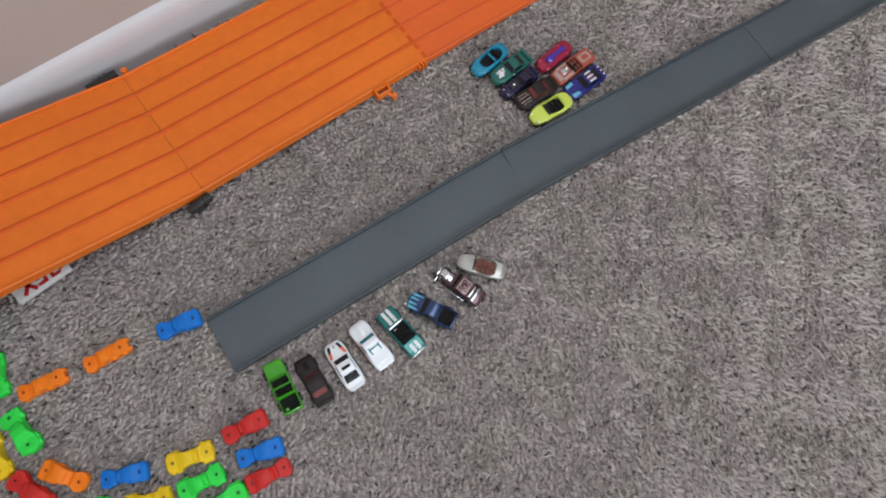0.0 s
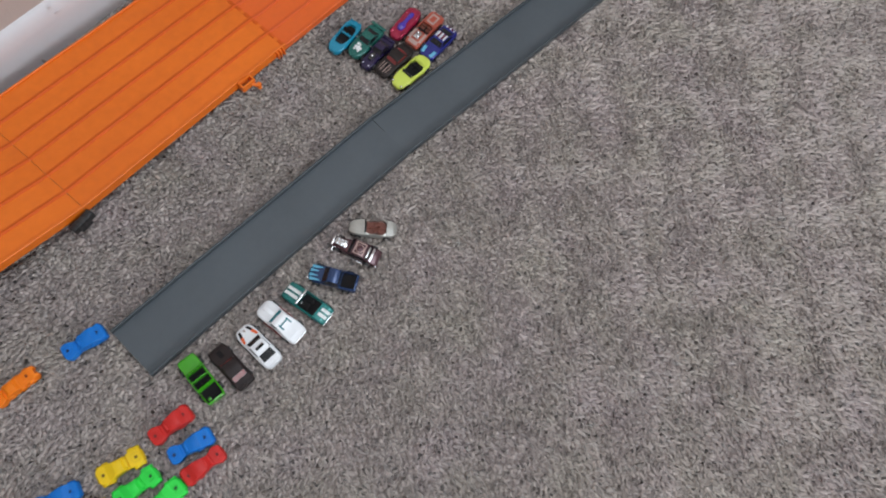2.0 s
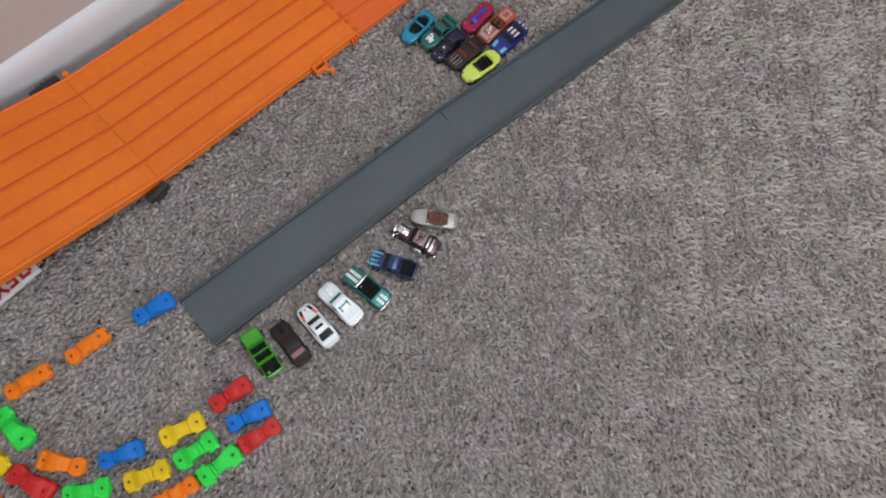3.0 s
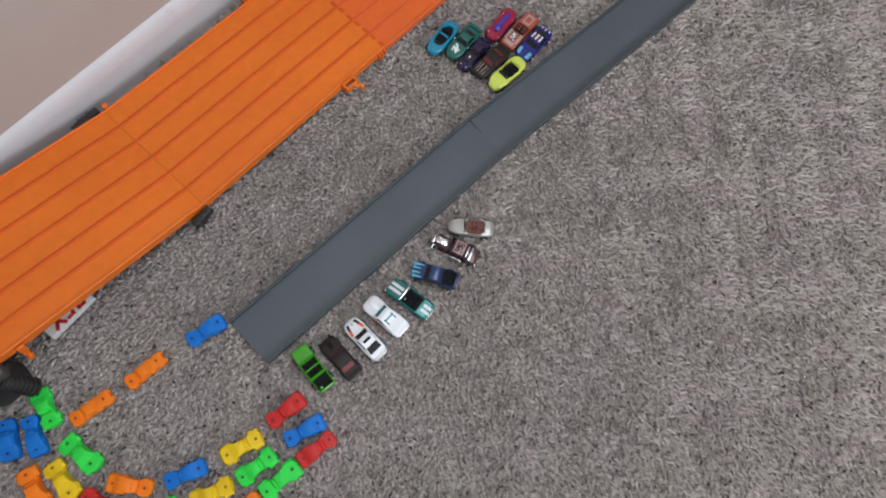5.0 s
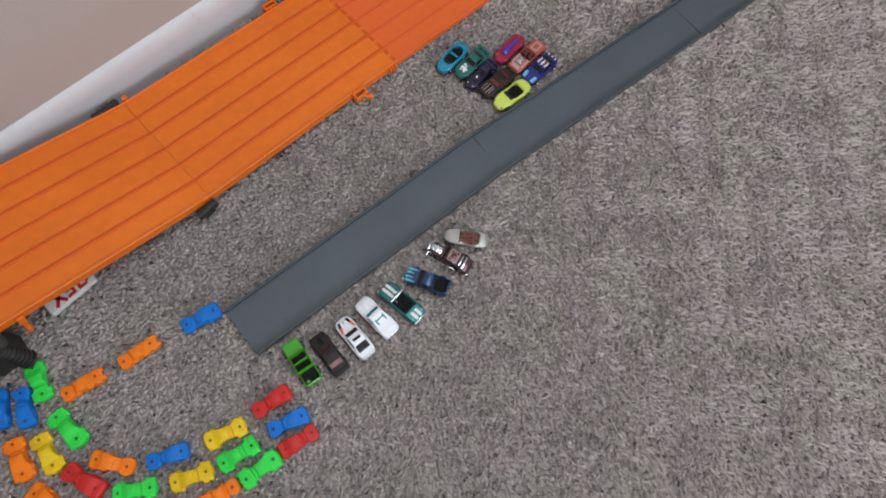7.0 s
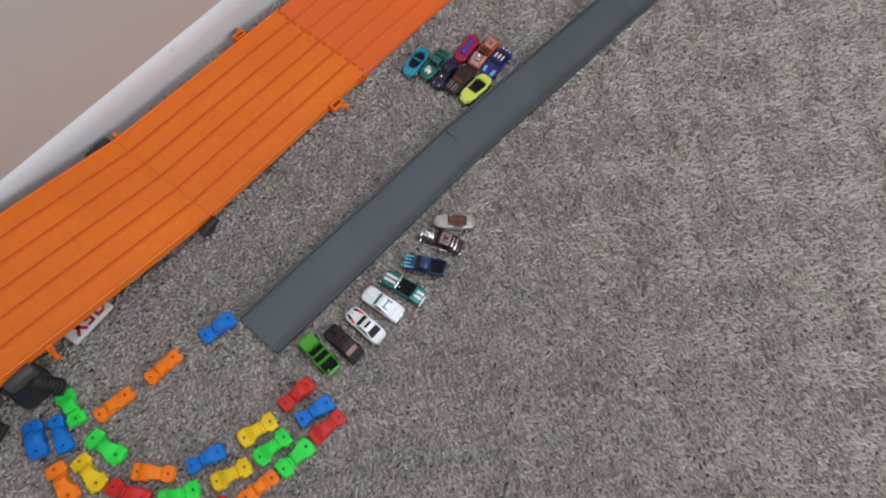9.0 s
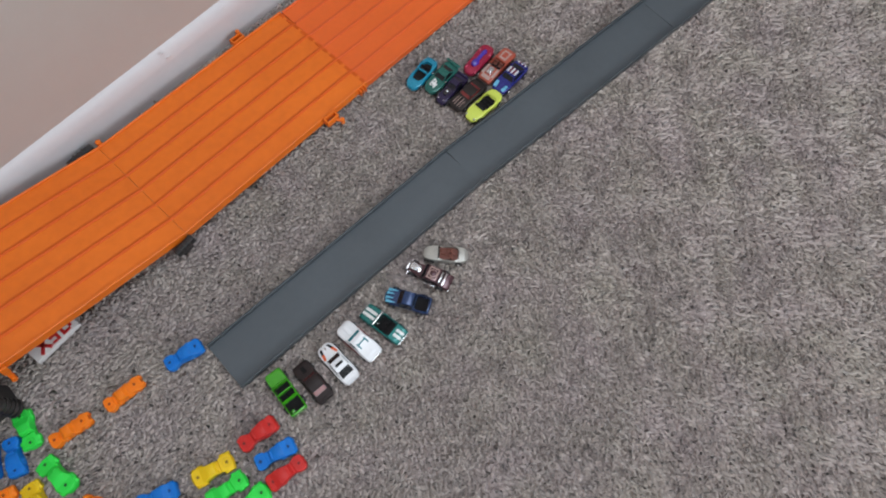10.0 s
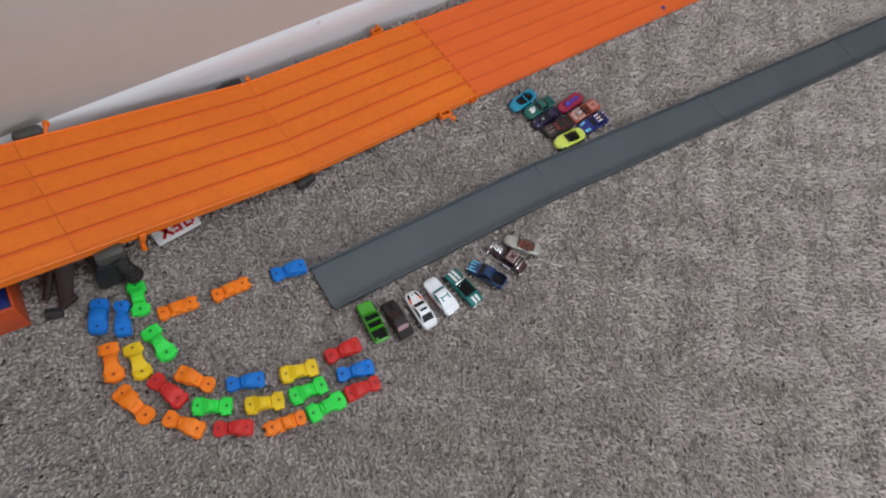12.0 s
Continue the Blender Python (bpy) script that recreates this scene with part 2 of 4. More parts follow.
X0, X1, Y0, Z1 = ROOM["x0"], ROOM["x1"], ROOM["y0"], ROOM["z1"]

solo("floor", box(X0 - 0.2, X1 + 0.2, Y0 - 0.2, 1.0, -0.09, -0.0098), M_BACK, "taupe carpet backing under the pile", "floor", kind="structure")
_x0, _x1, _y0, _y1 = UNSEEN_ROOF_OPENING
_bm = bmesh.new()
add_box(_bm, X0 - 0.2, _x0, Y0 - 0.2, 1.0, Z1, Z1 + 0.1)
add_box(_bm, _x1, X1 + 0.2, Y0 - 0.2, 1.0, Z1, Z1 + 0.1)
add_box(_bm, _x0, _x1, Y0 - 0.2, _y0, Z1, Z1 + 0.1)
add_box(_bm, _x0, _x1, _y1, 1.0, Z1, Z1 + 0.1)
solo("ceiling", _bm, M_CEIL, "plain white painted ceiling with an added unseen roof opening", "ceiling", kind="structure")
solo("wall_north", box(X0 - 0.3, X1 + 0.3, 0.013, 0.13, -0.01, Z1), M_WALL, "plain greige painted wall above white baseboard", "wall", kind="structure", m=WALL)
solo("wall_west", box(X0 - 0.12, X0, Y0, 0.24, -0.01, Z1), M_WALL, "plain greige painted side wall", "wall", kind="structure")


def wall_with_opening(name, length, hole, m, label):
    """A wall along x, 0.12 thick, with one rectangular opening through it."""
    a, b, lo, hi = hole
    bm = bmesh.new()
    add_box(bm, 0, a, 0, 0.12, -0.01, Z1)
    add_box(bm, b, length, 0, 0.12, -0.01, Z1)
    add_box(bm, a, b, 0, 0.12, -0.01, lo)
    add_box(bm, a, b, 0, 0.12, hi, Z1)
    solo(name, bm, M_WALL, label, "wall", kind="structure", m=m)


wall_with_opening("wall_south", X1 - X0, (1.3, 3.6, 0.8, 2.2), pose(X0, Y0 - 0.12, 0), "plain greige wall with an added unseen window opening")
solo("wall_east", box(X1, X1 + 0.12, Y0, 0.70, -0.01, Z1), M_WALL, "plain greige painted end wall", "wall", kind="structure")


def baseboard():
    """A moulded board: a flat face with a rounded, stepped top."""
    prof = [(0.013, -0.010), (0.0, -0.010), (0.0, 0.046), (0.0008, 0.0520), (0.0022, 0.0575), (0.0042, 0.0625), (0.0068, 0.0675), (0.0098, 0.0712), (0.013, 0.0735)]
    bm = loft([[(x, y, z) for y, z in prof] for x in np.linspace(X0 - 0.1, X1 + 0.1, 40)])
    ob = solo("baseboard", bm, M_TRIM, "white painted moulded baseboard with small nicks", "baseboard", kind="structure", m=WALL, smooth=50)
    # paint chips along the top edge
    for x, z, s in ((0.246, 0.056, 0.004), (0.240, 0.071, 0.003), (0.372, 0.070, 0.0025), (0.02, 0.05, 0.002)):
        chip = bmesh.new()
        bmesh.ops.create_icosphere(chip, subdivisions=1, radius=s)
        for v in chip.verts:
            v.co = Vector((v.co.x * 1.6 + x, v.co.y * 0.35 + 0.001, v.co.z * 0.6 + z))
        part("paint_chip", chip, M_TRIM, ob)


baseboard()


def carpet_pile():
    """Cut-pile tufts: each a splayed bunch of tapered yarn ends that lean together, brushed mostly one way."""
    rng = np.random.default_rng(7)
    pitch, ends = 0.0058, 5
    xs, ys = np.arange(-0.56, 1.92, pitch), np.arange(-1.08, 0.54, pitch)
    gx, gy = np.meshgrid(xs, ys)
    gx[::2] += pitch / 2
    p = np.stack([gx.ravel(), gy.ravel()], 1) + rng.normal(0, 0.0015, (gx.size, 2))
    p = p[p[:, 1] < WALL_FOOT - 0.004 + math.tan(radians(WALL_TURN)) * p[:, 0]]
    x, y = p.T
    n = len(p)
    field = np.sin(x * 31 + 2.2 * np.sin(y * 23)) + np.sin(y * 47 + 2.6 * np.sin(x * 19 + 1.0)) + 0.8 * np.sin(x * 83 - y * 71)
    ang = -2.25 + field * 0.28 + rng.normal(0, 0.6, n)
    lean = np.clip(rng.normal(0.0062, 0.0028, n), 0.0005, 0.0120)
    tall = np.clip(rng.normal(0.0092, 0.0017, n) + 0.0003 * field, 0.0050, 0.0125)
    # the yarn ends of each tuft fan out from one root, a leaning wedge each
    turn = np.arange(ends)[None] * (2 * math.pi / ends) + rng.uniform(0, 2 * math.pi, (n, 1))
    own = turn + rng.normal(0, 0.22, (n, ends))
    wide = rng.uniform(0.0019, 0.0031, (n, ends))
    lift = (-0.0098 + tall[:, None] * rng.uniform(0.74, 1.05, (n, ends)))
    way = np.stack([np.cos(ang), np.sin(ang)], 1) * lean[:, None]
    verts = np.zeros((n, 1 + 3 * ends, 3))
    verts[:, 0, :2], verts[:, 0, 2] = p, -0.0080 + tall * 0.25
    tris = []
    for e in range(ends):
        for q, side in ((0, -0.62), (1, 0.62)):
            a = own[:, e] + side
            verts[:, 1 + 3 * e + q, 0] = x + np.cos(a) * wide[:, e]
            verts[:, 1 + 3 * e + q, 1] = y + np.sin(a) * wide[:, e]
            verts[:, 1 + 3 * e + q, 2] = -0.0102
        reach = wide[:, e] * 0.62
        verts[:, 3 + 3 * e, 0] = x + way[:, 0] + np.cos(own[:, e]) * reach + rng.normal(0, 0.0006, n)
        verts[:, 3 + 3 * e, 1] = y + way[:, 1] + np.sin(own[:, e]) * reach + rng.normal(0, 0.0006, n)
        verts[:, 3 + 3 * e, 2] = lift[:, e]
        tris += [(0, 1 + 3 * e, 3 + 3 * e), (1 + 3 * e, 2 + 3 * e, 3 + 3 * e), (2 + 3 * e, 0, 3 + 3 * e)]
    faces = (np.array(tris)[None] + (np.arange(n) * (1 + 3 * ends))[:, None, None]).reshape(-1)
    me = bpy.data.meshes.new("carpet_pile")
    me.vertices.add(n * (1 + 3 * ends))
    me.vertices.foreach_set("co", verts.reshape(-1))
    nf = len(faces) // 3
    me.loops.add(nf * 3)
    me.loops.foreach_set("vertex_index", faces.astype(np.int32))
    me.polygons.add(nf)
    me.polygons.foreach_set("loop_start", np.arange(0, nf * 3, 3, dtype=np.int32))
    me.polygons.foreach_set("use_smooth", np.ones(nf, dtype=bool))
    me.update(calc_edges=True)
    me.materials.append(M_PILE)
    tagged(new("carpet_pile", me), "taupe and beige speckled cut-pile carpet", "carpet", kind="stuff")


carpet_pile()


# ---------------------------------------------------------------- grey track
def grey_track():
    """A straight strip of clipped-together sections with a raised lip on both sides."""
    nodes = [(-0.001, 0.000), (0.486, 0.002), (0.970, -0.016), (1.455, -0.030), (1.94, -0.043)]
    root = thing("toy_track", pose(0, 0, 0), "dark grey plastic toy car track lying on the carpet", "toy track")
    width = 0.085
    for i, (a, b) in enumerate(zip(nodes, nodes[1:])):
        a, b = Vector((*a, 0)), Vector((*b, 0))
        length, turn = (b - a).length - (0.0016, 0.0006, 0.0008, 0.0)[i], math.atan2(b.y - a.y, b.x - a.x)
        m = Matrix.Translation(a) @ Matrix.Rotation(turn, 4, "Z")
        cuts = np.linspace(0, length, 14)

        def sag(x):
            return 0.0008 * math.sin(x * 17 + i * 2.1)

        deck = loft([[(x, -0.003, 0.0005 + sag(x)), (x, -0.003, 0.0042 + sag(x)), (x, -width + 0.003, 0.0042 + sag(x)), (x, -width + 0.003, 0.0005 + sag(x))] for x in cuts])
        ob = part("track_section", deck, M_GREY, root)
        ob.matrix_local = m
        for y in (0.0, -width + 0.0036):
            prof = [(y, -0.001), (y, 0.0112), (y - 0.0008, 0.0120), (y - 0.0028, 0.0120), (y - 0.0036, 0.0112), (y - 0.0036, -0.001)]
            part("side_lip", loft([[(x, py, pz + sag(x)) for py, pz in prof] for x in cuts]), M_GREY_SHADED, ob)
        # joint tongue below the seam
        part("joint_tongue", box(length - 0.012, length + 0.014, -0.052, -0.030, -0.0025, 0.0002, bevel=0.0006), M_GREY_SHADED, ob)


grey_track()


# ---------------------------------------------------------------- orange raceway
def raceway(start, turn, length, z0, z1, material, rib_shade_material, label, lanes=6, skirt=0.013, lip=0.0028, rib=0.0019):
    """One six-lane section: a deck with raised lane dividers, rimmed and skirted on both long sides."""
    width = 0.2214
    pitch = math.degrees(math.atan2(z1 - z0, length))
    run = math.hypot(length, z1 - z0) - 0.0005
    m = pose(start[0], start[1], z0, 0, 0, turn) @ pose(0, 0, 0, 0, -pitch, 0)
    root = thing("raceway_section", m, label, "toy track", "orange raceway")
    xs = np.linspace(0, run, 12)
    part("deck", loft([[(x, 0.003, -0.003), (x, width - 0.003, -0.003), (x, width - 0.003, 0.0), (x, 0.003, 0.0)] for x in xs]), material, root)
    lane = width / lanes
    for i in range(1, lanes):
        y = i * lane
        prof = [(y - 0.0032, -0.0005), (y - 0.0024, rib * 0.7), (y - 0.0013, rib), (y + 0.0013, rib), (y + 0.0024, rib * 0.7), (y + 0.0032, -0.0005)]
        part("lane_divider", loft([[(x, py, pz) for py, pz in prof] for x in xs]), rib_shade_material, root)
    for y0, y1 in ((0.0, 0.0034), (width - 0.0034, width)):
        prof = [(y0, -skirt), (y0, lip - 0.0008), (y0 + 0.0008, lip), (y1 - 0.0008, lip), (y1, lip - 0.0008), (y1, -skirt)]
        part("side_rail", loft([[(x, py, pz) for py, pz in prof] for x in xs]), material, root)
    # end ribs that stiffen the deck below
    for x in (0.002, run * 0.5, run - 0.002):
        part("cross_rib", box(x - 0.0016, x + 0.0016, 0.0036, width - 0.0036, -skirt * 0.8, -0.0032), material, root)
    return root, run, width


SEAM = (0.082, 0.157)
TURN_M = 4.35
DX, DY = math.cos(radians(TURN_M)), math.sin(radians(TURN_M))
LEFT = (SEAM[0] - 0.383 * DX, SEAM[1] - 0.383 * DY)
FAR_LEFT = (LEFT[0] - 0.383 * DX, LEFT[1] - 0.383 * DY)
mid, run_m, WIDE = raceway(SEAM, TURN_M, 0.393, 0.028, 0.0135, M_ORANGE, M_ORANGE_RIB_SHADE, "orange plastic six-lane raceway section resting on the carpet")
left, run_l, _ = raceway(LEFT, TURN_M, 0.383, 0.100, 0.028, M_ORANGE, M_ORANGE_RIB_SHADE, "orange plastic six-lane raceway section sloping up on dark struts")
far_left, run_f, _ = raceway(FAR_LEFT, TURN_M, 0.383, 0.172, 0.100, M_ORANGE, M_ORANGE_RIB_SHADE, "orange plastic six-lane raceway section high on the slope")
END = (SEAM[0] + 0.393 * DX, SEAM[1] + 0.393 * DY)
bright, run_b, _ = raceway((END[0] - 0.004, END[1] + 0.001), 2.35, 1.1, 0.0095, 0.0085, M_ORANGE2, M_ORANGE2_RIB_SHADE, "bright orange flat six-lane raceway section on the carpet", skirt=0.010, lip=0.0024, rib=0.0015)


# round blue sticker by the rim of the bright section
part("sticker", tube(bmesh.new(), (0.588, 0.016, 0.0001), (0.588, 0.016, 0.0006), 0.0055, seg=20), M_BOX_BLUE, bright, "small round blue sticker")


def edge_clip(root, x, y, side, z=0.0):
    """An open square loop on the rail with a small stalk that ends in a knob."""
    bm = bmesh.new()
    s = side
    add_box(bm, x - 0.012, x + 0.012, y + s * 0.001 - 0.0012, y + s * 0.001 + 0.0012, z - 0.009, z + 0.0045, bevel=0.0004)
    for dx in (-0.011, 0.011):
        add_box(bm, x + dx - 0.0014, x + dx + 0.0014, min(y, y + s * 0.011), max(y, y + s * 0.011), z - 0.009, z + 0.0035, bevel=0.0004)
    add_box(bm, x - 0.0124, x + 0.0124, y + s * 0.011 - 0.0013, y + s * 0.011 + 0.0013, z - 0.009, z + 0.0035, bevel=0.0004)
    tube(bm, (x + 0.005, y + s * 0.011, z - 0.004), (x + 0.012, y + s * 0.021, z - 0.006), 0.0026, seg=10)
    tube(bm, (x + 0.012, y + s * 0.0205, z - 0.0105), (x + 0.012, y + s * 0.0205, z - 0.001), 0.0038, seg=12)
    part("edge_clip", bm, M_ORANGE, root)


edge_clip(mid, 0.300, -0.002, -1)
edge_clip(mid, 0.300, WIDE + 0.002, 1)
for x in (0.372, 0.378, 0.384):
    part("edge_tooth", box(x - 0.0012, x + 0.0012, -0.0075, 0.0002, -0.010, 0.002, bevel=0.0003), M_ORANGE, mid)
part("edge_tooth", box(0.366, 0.387, -0.0012, 0.0, -0.0115, -0.004, bevel=0.0003), M_ORANGE, mid)
part("corner_post", tube(tube(bmesh.new(), (0.006, WIDE + 0.004, -0.008), (0.006, WIDE + 0.004, 0.006), 0.0045, seg=12), (0.006, WIDE - 0.002, 0.0), (0.006, WIDE + 0.004, 0.0), 0.003, seg=10), M_ORANGE, mid)


# notched tabs where the bright section hooks on, in the darker rib colour
for k in range(12):
    y = (k + 0.5) * WIDE / 12
    part("joint_tab", box(run_m - 0.005, run_m + 0.0005, y - 0.0055, y + 0.0055, -0.0002, 0.0009, bevel=0.0002), M_ORANGE_RIB_SHADE, mid)


def drop_leg(root, x, y, s):
    """A thin orange leg with a flared toe under the rail."""
    bm = bmesh.new()
    add_box(bm, x - 0.005, x + 0.005, min(y, y + s * 0.004), max(y, y + s * 0.004), -0.020, -0.002, bevel=0.0005)
    add_box(bm, x - 0.0035, x + 0.0035, min(y, y + s * 0.004), max(y, y + s * 0.004), -0.036, -0.018, bevel=0.0005)
    tube(bm, (x, y + s * 0.001, -0.034), (x, y + s * 0.010, -0.034), 0.0042, seg=12)
    part("drop_leg", bm, M_ORANGE, root)


drop_leg(left, 0.090, -0.001, -1)
part("rail_pin", tube(tube(bmesh.new(), (0.046, WIDE, 0.0), (0.052, WIDE + 0.010, 0.010), 0.003, seg=10), (0.052, WIDE + 0.007, 0.010), (0.052, WIDE + 0.013, 0.010), 0.0052, seg=14), M_ORANGE, left)


# ---------------------------------------------------------------- black clips and struts
def seam_clip(m, label, long=0.014):
    """A dark block clip with ridges that holds two sections together."""
    root = thing("seam_clip", m, label, "track clip", "seam clips")
    part("clip_body", box(-long, long, -0.006, 0.005, -0.010, 0.004, bevel=0.0018), M_BLACKP, root)
    for x in (-0.008, 0.0, 0.008):
        part("grip_ridge", box(x - 0.0014, x + 0.0014, -0.0072, 0.0035, -0.008, 0.0052, bevel=0.0006), M_STRUT, root)
    part("clip_foot", box(-0.010, 0.010, -0.003, 0.004, -0.022, -0.0095, bevel=0.001), M_BLACKP, root)


seam_clip(pose(0.068, 0.1475, 0.021, 0, 0, TURN_M + 6), "small black plastic clip on the raceway seam", 0.018)
seam_clip(pose(0.036, 0.388, 0.022, 0, 0, TURN_M + 182), "black plastic clip between raceway seam and wall", 0.024)


def strut(m, label):
    """A charcoal support: a block cap, a slanted body and a ribbed spring barrel."""
    root = thing("track_strut", m, label, "track support", "raceway struts")
    part("cap", box(-0.024, 0.020, -0.016, 0.004, 0.062, 0.087, bevel=0.007), M_CAP, root, "dusty grey block cap")
    body = loft([[(x + dx, y + dy, z) for dx, dy in ((-w, -d), (-w * .6, -d * 1.15), (w * .6, -d * 1.15), (w, -d), (w, d), (-w, d))]
                 for z, x, y, w, d in ((-0.006, -0.012, 0.006, 0.026, 0.018), (0.010, -0.011, 0.003, 0.026, 0.017), (0.045, -0.008, -0.003, 0.026, 0.014), (0.066, -0.003, -0.006, 0.022, 0.011))])
    part("body", body, M_BLACKP, root, smooth=60)
    a, b = Vector((0.004, -0.014, 0.066)), Vector((0.017, -0.030, 0.022))
    part("barrel", tube(bmesh.new(), a, b, 0.0090, 0.0112, seg=24), M_STRUT, root)
    for i in range(7):
        p = a.lerp(b, 0.10 + i * 0.13)
        q = a.lerp(b, 0.10 + i * 0.13 + 0.06)
        part("spring_ring", tube(bmesh.new(), p, q, 0.0104 + i * 0.0005, seg=24), M_STRUT, root)
    part("barrel_cap", tube(bmesh.new(), a.lerp(b, -0.08), a.lerp(b, 0.05), 0.0078, seg=20), M_BLACKP, root)


strut(pose(LEFT[0] + 0.038, LEFT[1] + 0.002, 0.0), "charcoal plastic track strut with a ribbed spring barrel")
strut(pose(LEFT[0] + 0.004, LEFT[1] + WIDE + 0.007, 0.012, 0, 0, 180), "charcoal plastic track strut against the wall side of the raceway")


def brown_brace():
    """A dark folded brace under the slope with a grey round foot."""
    root = thing("track_brace", pose(-0.345, 0.128, 0.0), "dark brown plastic brace with a grey foot under the raceway", "track support")
    rows = [[(x + dx * w, y + dy * w * .6, z) for dx, dy in ((-1, -.6), (-.6, -1), (.6, -1), (1, -.6), (1, 1), (-1, 1))]
            for x, y, z, w in ((-.006, -.012, -.002, .008), (.002, -.004, .016, .010), (.014, .014, .040, .013), (.024, .032, .068, .016), (.030, .046, .092, .018))]
    bm = loft(rows)
    tube(bm, (-.026, .006, .004), (.012, .040, .060), .0055, .0065, seg=12)
    add_box(bm, -.018, .010, -.016, -.004, -.003, .008, bevel=.002, m=pose(0, 0, 0, 0, 0, 24))
    part("brace_frame", bm, M_MAROON, root)
    part("foot", tube(bmesh.new(), (-0.034, -0.018, 0.005), (-0.012, -0.026, 0.005), 0.0078, seg=18), M_STRUT, root, "grey rubber foot")


brown_brace()


# ---------------------------------------------------------------- boxes under the slope
def card_box():
    """A flat white carton with a red printed mark, pushed under the raceway."""
    root = thing("carton", pose(-0.195, 0.1465, 0.0, 0, 0, 8.0), "flat white carton with red print under the raceway", "box")
    part("carton_body", box(0, 0.076, 0, 0.085, -0.002, 0.008, bevel=0.0006), M_CARD, root)
    z0, z1 = 0.0080, 0.0084

    def bar(x, y, w, h, turn=0):
        part("printed_bar", box(-w / 2, w / 2, -h / 2, h / 2, 0, z1 - z0 + 0.0002, m=pose(x, y, z0, 0, 0, turn)), M_RED_INK, root, smooth=0)

    bar(0.021, 0.0145, 0.0052, 0.029, 36)
    bar(0.021, 0.0145, 0.0052, 0.029, -36)
    bar(0.0440, 0.0145, 0.0046, 0.023)
    for y in (0.0050, 0.0145, 0.0240):
        bar(0.0375, y, 0.0095, 0.0040)
    bar(0.0535, 0.0145, 0.0046, 0.023)
    bar(0.0665, 0.0145, 0.0046, 0.016)
    bar(0.0600, 0.0050, 0.0100, 0.0042)
    bar(0.0600, 0.0240, 0.0100, 0.0042)


card_box()


def launcher_tray():
    """An open red-orange tray with a deep blue insert."""
    root = thing("toy_tray", pose(-0.402, 0.108, 0.0, 0, 0, 176), "red-orange plastic tray with a deep blue insert", "toy tray")
    bm = bmesh.new()
    add_box(bm, 0, 0.14, -0.10, 0.0, -0.003, 0.006)
    add_box(bm, 0, 0.14, -0.004, 0.0, 0.004, 0.064, bevel=0.001)
    add_box(bm, 0, 0.14, -0.10, -0.096, 0.004, 0.064, bevel=0.001)
    add_box(bm, 0, 0.004, -0.0965, -0.0035, 0.004, 0.064, bevel=0.001)
    add_box(bm, 0.136, 0.14, -0.0965, -0.0035, 0.004, 0.064, bevel=0.001)
    part("tray_body", bm, M_BOX_ORANGE, root)
    part("insert", box(0.0045, 0.1355, -0.0955, -0.0045, 0.006, 0.055, bevel=0.002), M_BOX_BLUE, root, "deep blue plastic insert")


launcher_tray()

for i, (x, y) in enumerate(((0.304, -0.264), (0.94, -0.688), (0.72, -0.30))):
    bm = bmesh.new()
    for k in range(5):
        a = k * 1.3 + i
        tube(bm, (0.0016 * math.cos(a), 0.0016 * math.sin(a), 0.0), (0.0034 * math.cos(a + 0.7), 0.0034 * math.sin(a + 0.7), 0.0016), 0.0007, seg=5)
    solo("lint", bm, M_LINT, "tiny dark fluff of lint on the carpet", "lint", "lint", m=pose(x, y, -0.0005))



# ---------------------------------------------------------------- moulded plastic cars
PLASTIC_SHAPES = {
    # half-width and top height along the length, front (0) to back (1), for a car 1 long
    "racer": dict(w=[(0, .07), (.02, .125), (.06, .17), (.12, .195), (.20, .195), (.27, .165), (.33, .148), (.45, .140), (.58, .148), (.66, .168), (.72, .195), (.84, .198), (.92, .175), (.97, .13), (1, .075)],
                  h=[(0, .11), (.03, .165), (.28, .175), (.315, .175), (.335, .13), (.365, .13), (.38, .19), (.43, .262), (.60, .27), (.68, .235), (.76, .20), (.95, .195), (.98, .165), (1, .12)],
                  nubs=(.09, .20, .76, .88), nub=.024, panel=(.43, .61), slot=(.345, .05), fat=1.07),
    "sedan": dict(w=[(0, .08), (.02, .135), (.06, .172), (.13, .188), (.21, .178), (.28, .145), (.35, .128), (.42, .135), (.55, .155), (.70, .178), (.90, .18), (.96, .172), (.985, .155), (1, .13)],
                  h=[(0, .11), (.03, .165), (.28, .172), (.31, .145), (.35, .145), (.37, .17), (.45, .25), (.50, .262), (.72, .26), (.84, .20), (.95, .195), (.985, .17), (1, .13)],
                  nubs=(.66, .88), nub=.016, panel=(.50, .71), slot=(.40, .05), fat=1.10),
    "truck": dict(w=[(0, .075), (.02, .125), (.06, .16), (.12, .172), (.19, .160), (.25, .128), (.30, .118), (.36, .128), (.60, .135), (.90, .142), (.95, .142), (1, .135)],
                  h=[(0, .11), (.03, .16), (.25, .168), (.275, .135), (.31, .135), (.34, .21), (.38, .235), (.56, .235), (.61, .18), (.95, .185), (1, .16)],
                  nubs=(.36, .64, .86), nub=.028, panel=(.38, .55), slot=(.66, .16), fat=1.12, prongs=True),
    "van": dict(w=[(0, .15), (.03, .195), (.10, .215), (.40, .215), (.50, .205), (.60, .215), (.90, .22), (.97, .20), (1, .15)],
                h=[(0, .12), (.05, .19), (.29, .20), (.31, .17), (.34, .18), (.41, .275), (.70, .285), (.82, .21), (.95, .205), (1, .14)],
                nubs=(.2, .78), nub=.012, panel=(.42, .70), slot=(.34, .05), fat=1.06),
}


